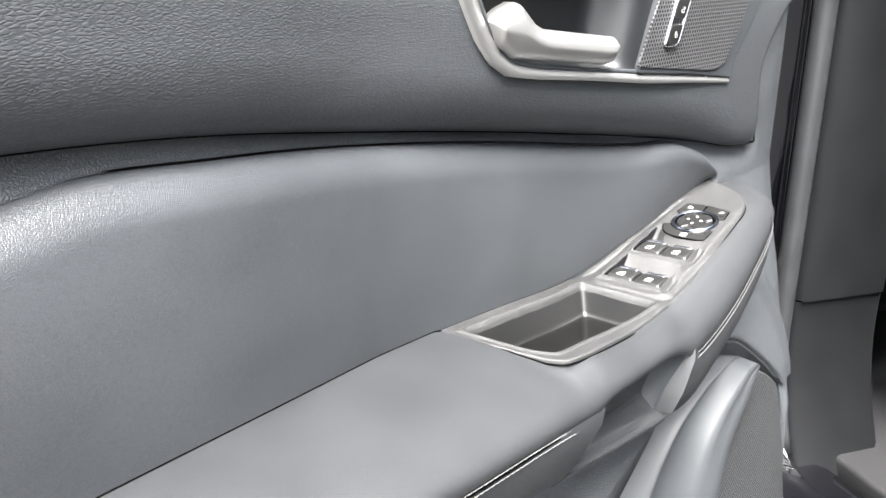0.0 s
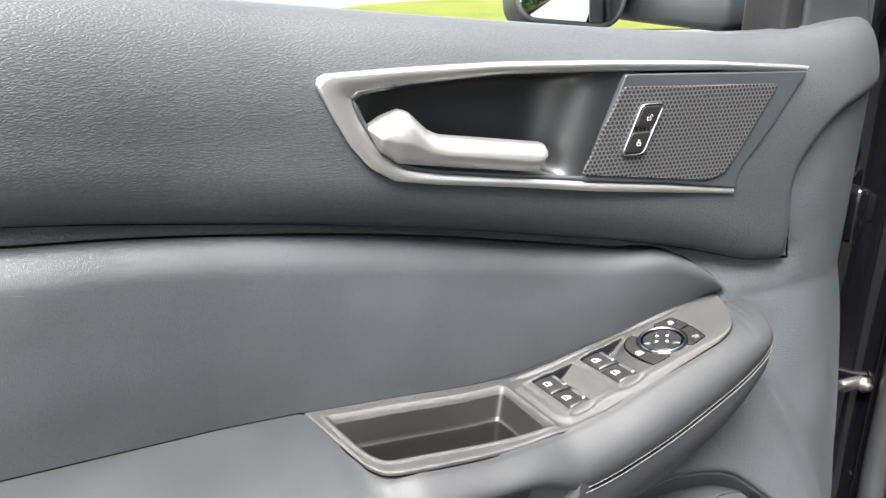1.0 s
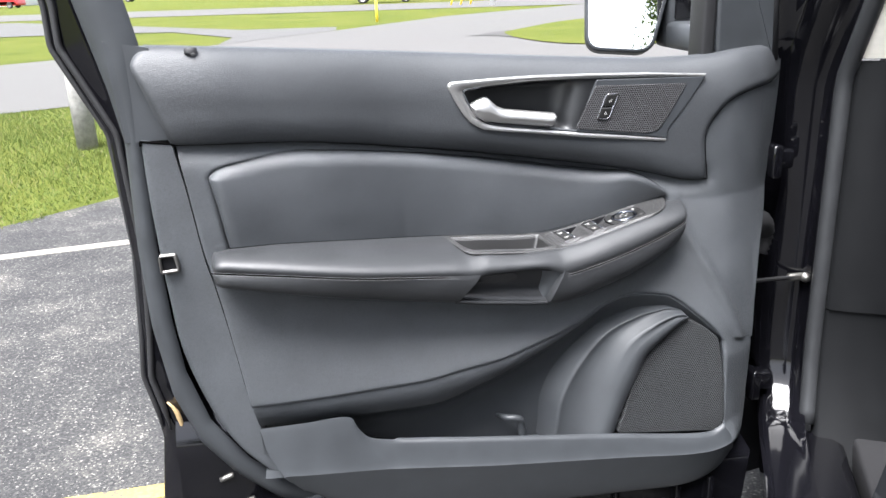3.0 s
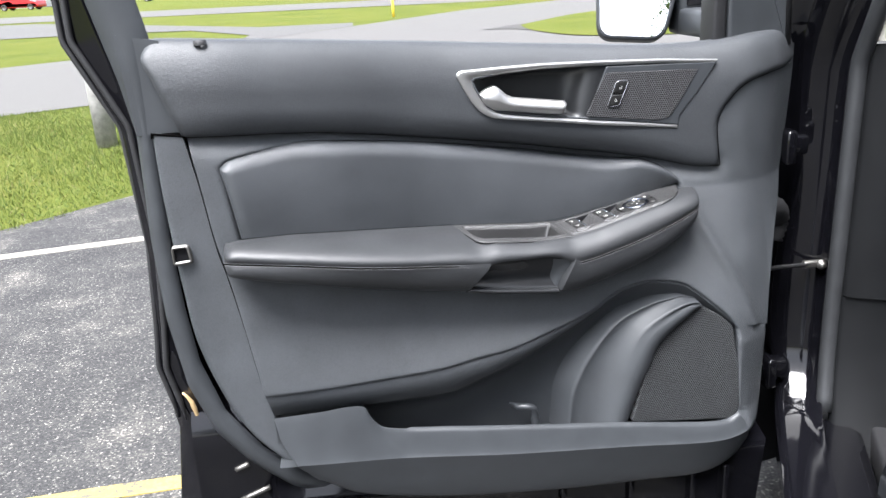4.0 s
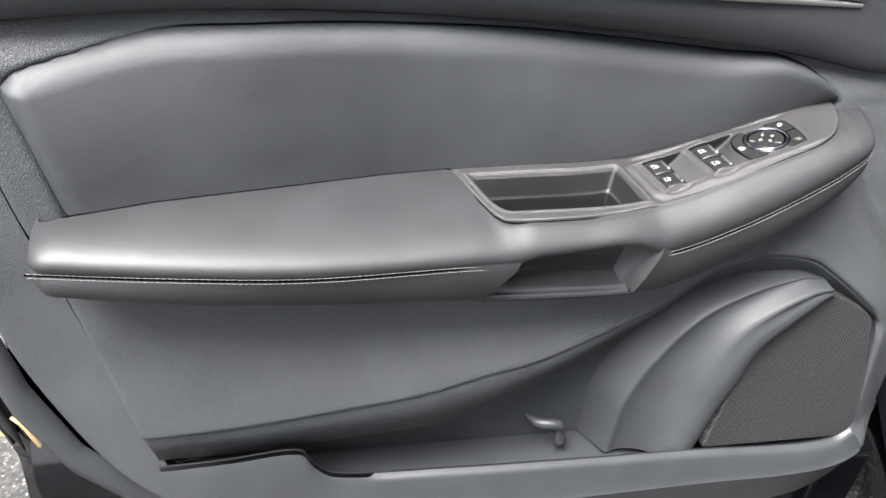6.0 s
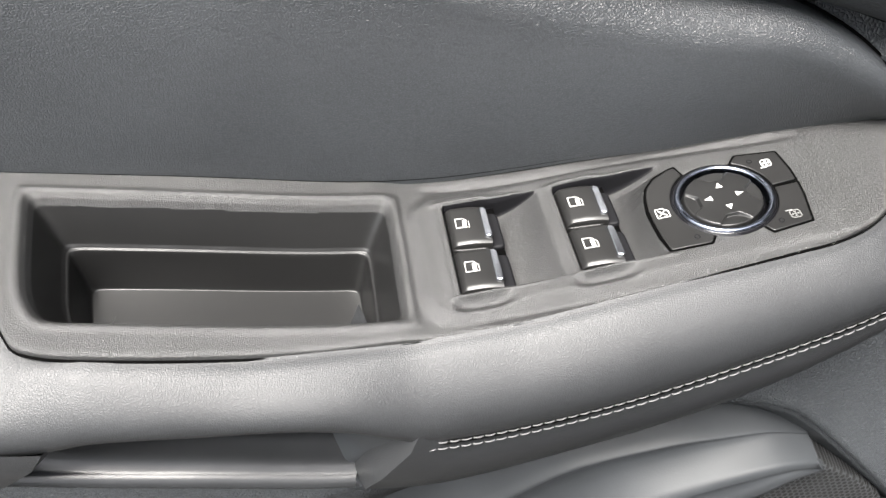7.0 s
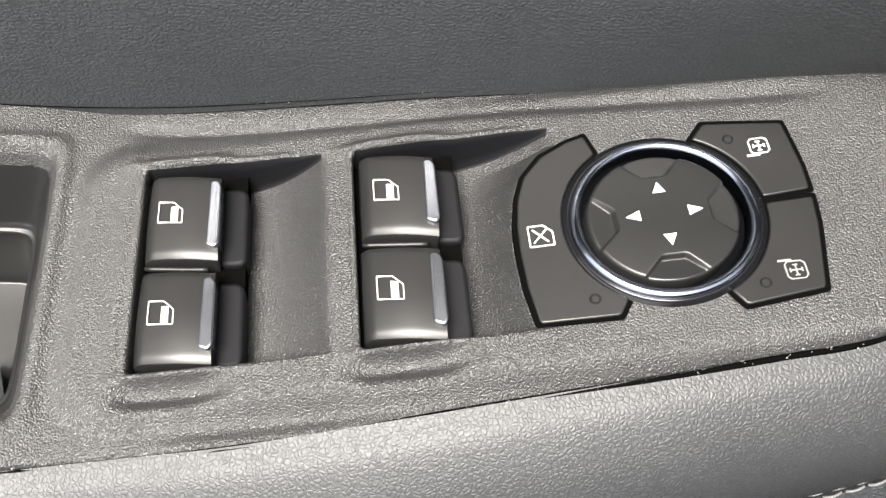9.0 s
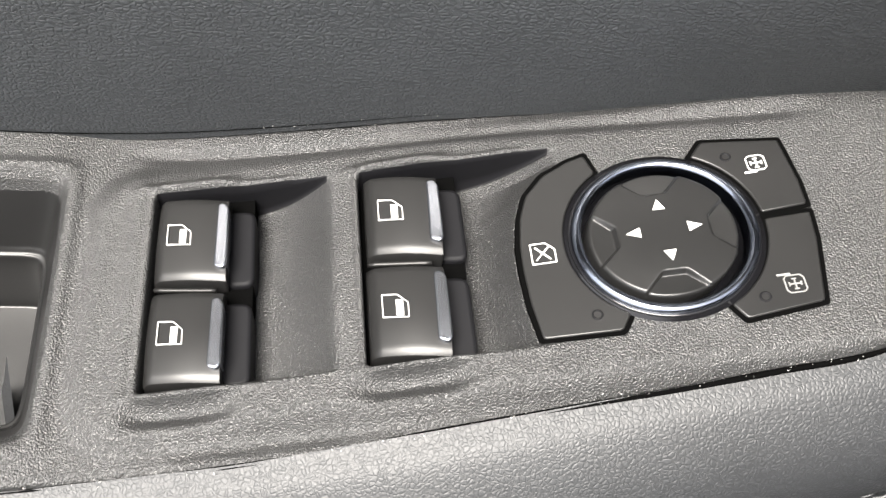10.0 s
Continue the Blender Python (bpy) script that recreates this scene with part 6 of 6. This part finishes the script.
def post(name, x, y_, h_, r_, mat, label, category):
    b = bmesh.new()
    tube(b, [(x, y_, 0), (x, y_, h_ * 0.5), (x, y_, h_ - 0.02), (x, y_, h_)], [r_, r_, r_, r_ * 0.8], 14, (0, 1, 0))
    return tagged(part(name, b, mat), label, category)


post("wooden_post", -1.76, 6.0, 1.0, 0.085, M_POST, "grey weathered round post in the lawn", "post")
post("marker_post", 2.3, 26.6, 0.72, 0.045, M_YELLOW, "thin yellow marker post on the lawn", "post")
post("sign_post", -8.4, 36.6, 2.2, 0.06, M_PALE, "white post beside the road", "post")
post("utility_pole", 8.85, 38.7, 8.0, 0.12, M_PALE, "pale pole beside the road", "pole")
for x in (7.2, 7.7, 8.2):
    b = bmesh.new()
    tube(b, [(x, 41, 0.0), (x + 0.15, 41, 0.5), (x + 0.4, 41, 1.3)], 0.05, 8, (0, 1, 0))
    tagged(part("yellow_stake", b, M_YELLOW), "leaning yellow guard stake by the pole", "stake", group="yellow guard stakes")

M_GLASS = material("dark_glass", (0.02, 0.022, 0.025), 0.05)
M_TYRE = material("tyre", (0.02, 0.02, 0.02), 0.8)


def vehicle(x, y_, turn, length, height, paint, label, boxy=0.0):
    root = thing("parked_car", label, "car")
    root.matrix_world = pose(x, y_, 0, 0, 0, turn)
    L, H = length / 2, height
    side = [(-L, 0.45), (-L * 0.98, H * 0.52), (-L * 0.90 - 0.1 * boxy, H * 0.60), (-L * (0.70 + 0.2 * boxy), H * 0.97), (L * (0.25 + 0.25 * boxy), H), (L * (0.42 + 0.2 * boxy), H * 0.96), (L * (0.62 + 0.12 * boxy), H * 0.62), (L * 0.97, H * 0.52), (L, 0.45), (L * 0.98, 0.28), (-L * 0.98, 0.28)]
    b = bmesh.new()
    slab(b, rounded(side, 0.15), lambda u, v_, h: (u, 0.0 - h, v_), -0.88, 0.88, 0.12)
    me_ = part("body", b, paint, root)
    b = bmesh.new()
    win = [(-L * (0.62 + 0.2 * boxy), H * 0.63), (-L * (0.55 + 0.2 * boxy), H * 0.90), (L * (0.22 + 0.25 * boxy), H * 0.92), (L * (0.48 + 0.12 * boxy), H * 0.63)]
    slab(b, rounded(win, 0.06), lambda u, v_, h: (u, 0.0 - h, v_), -0.89, 0.89, 0.01)
    part("side_window", b, M_GLASS, root)
    for wx in (-L * 0.62, L * 0.62):
        for wy in (-0.80, 0.80):
            b = bmesh.new()
            a_ = np.linspace(0, 2 * np.pi, 24, endpoint=False)
            f_ = -1 if wy < 0 else 1
            grid(b, [[(wx + r_ * math.cos(a), wy + f_ * o_, 0.34 + r_ * math.sin(a)) for a in a_] for r_, o_ in ((0.34, -0.1), (0.34, 0.08), (0.30, 0.1), (0.22, 0.1))], True)
            wh = part("wheel", b, M_TYRE, root)
            b = bmesh.new()
            grid(b, [[(wx + r_ * math.cos(a), wy + f_ * o_, 0.34 + r_ * math.sin(a)) for a in a_] for r_, o_ in ((0.22, 0.1), (0.20, 0.07), (0.05, 0.09), (0.005, 0.09))], True)
            part("rim", b, M_STEEL, wh)
    return root


def paint(name, c):
    return material(name, c, 0.3, 0.0, 0.6)


vehicle(4.9, 53.0, -8, 4.4, 1.8, paint("red_paint", (0.45, 0.01, 0.015)), "bright red van parked beyond the lawn", 0.7)
vehicle(-25, 116, -6, 4.8, 1.6, paint("white_car_paint", (0.75, 0.75, 0.76)), "small white car parked far off")
vehicle(-11, 107, -5, 5.4, 1.6, paint("grey_car_paint", (0.05, 0.055, 0.06)), "dark grey saloon car parked far off")
vehicle(0.5, 97, -8, 5.2, 1.75, paint("white_truck_paint", (0.78, 0.78, 0.78)), "white pickup truck parked far off", 0.4)
vehicle(19.6, 74, -10, 3.2, 1.5, paint("black_car_paint", (0.015, 0.015, 0.017)), "black car parked far off")
vehicle(-34, 99, -12, 5.0, 1.8, paint("red_truck_paint", (0.40, 0.01, 0.015)), "red car parked by the far building", 0.3)

building = thing("far_building", "low white building far behind the parked cars", "building")
for nm, lo, hi, mt in (("wall", (-75, 118, 0), (-38, 130, 5), M_PALE), ("roof", (-76, 117, 5), (-37, 131, 5.8), M_ROAD_GREY)):
    bm = bmesh.new()
    box(bm, lo, hi, bevel=0.05)
    part(nm, bm, mt, building)
# black slab on the wall stands in for a shaded opening
bm = bmesh.new()
box(bm, (-52, 117.8, 0.1), (-42, 118.1, 3.6), bevel=0.02)
part("opening_shade", bm, M_DEEP, building)

M_BARK = grained("bark", (0.16, 0.13, 0.10), 12, 0.03, 0.9, 0, 0.3)
M_LEAF = material("leaves", (0.06, 0.11, 0.03), 0.6)
li = nodes_of(M_LEAF)[0].new("ShaderNodeNewGeometry")
tint(M_LEAF, "Base Color", ramp(M_LEAF, li.outputs["Random Per Island"], [(0.0, (0.045, 0.080, 0.018)), (0.7, (0.10, 0.15, 0.035)), (1.0, (0.17, 0.20, 0.06))]))


def tree(x, y_, h_, seed):
    r = np.random.default_rng(seed)
    root = thing("tree", "leafy green tree with an uneven open crown", "tree", group="trees beside the car park")
    root.location = (x, y_, 0)
    b = bmesh.new()
    tube(b, [(0, 0, 0), (0.05, 0, h_ * 0.3), (0, 0.05, h_ * 0.6), (0.02, 0, h_ * 0.95)], [h_ * 0.03, h_ * 0.022, h_ * 0.014, 0.02], 10, (0, 1, 0))
    tips = []
    for k in range(34):
        z = h_ * r.uniform(0.22, 0.95)
        a = r.uniform(0, 6.28)
        reach = h_ * 0.30 * (1.1 - z / h_) ** 0.6 * r.uniform(0.5, 1.1)
        p = [(0, 0, z), (reach * 0.5 * math.cos(a), reach * 0.5 * math.sin(a), z + reach * 0.2), (reach * math.cos(a), reach * math.sin(a), z + reach * 0.3)]
        tube(b, p, [0.05, 0.035, 0.015], 6)
        tips += [np.array(p[1]), np.array(p[2]), (np.array(p[1]) + np.array(p[2])) / 2]
    part("trunk", b, M_BARK, root)
    vs, fs = [], []
    for t_ in tips:
        for _ in range(380):
            c_ = t_ + r.normal(0, h_ * 0.040, 3)
            u, w2 = r.normal(0, 1, 3), r.normal(0, 1, 3)
            u /= np.linalg.norm(u)
            w2 = np.cross(u, w2)
            w2 /= np.linalg.norm(w2)
            s_ = r.uniform(0.03, 0.065)
            k = len(vs)
            vs += [tuple(c_ - u * s_), tuple(c_ + w2 * s_ * 0.5), tuple(c_ + u * s_), tuple(c_ - w2 * s_ * 0.5)]
            fs.append((k, k + 1, k + 2, k + 3))
    me_ = bpy.data.meshes.new("crown")
    me_.from_pydata(vs, [], fs)
    me_.materials.append(M_LEAF)
    crown = new("crown", me_)
    crown.parent = root
    return root


tree(-1.6, -14.2, 5.8, 1)
tree(0.9, -17.0, 6.5, 2)
tree(3.4, -15.0, 6.0, 3)
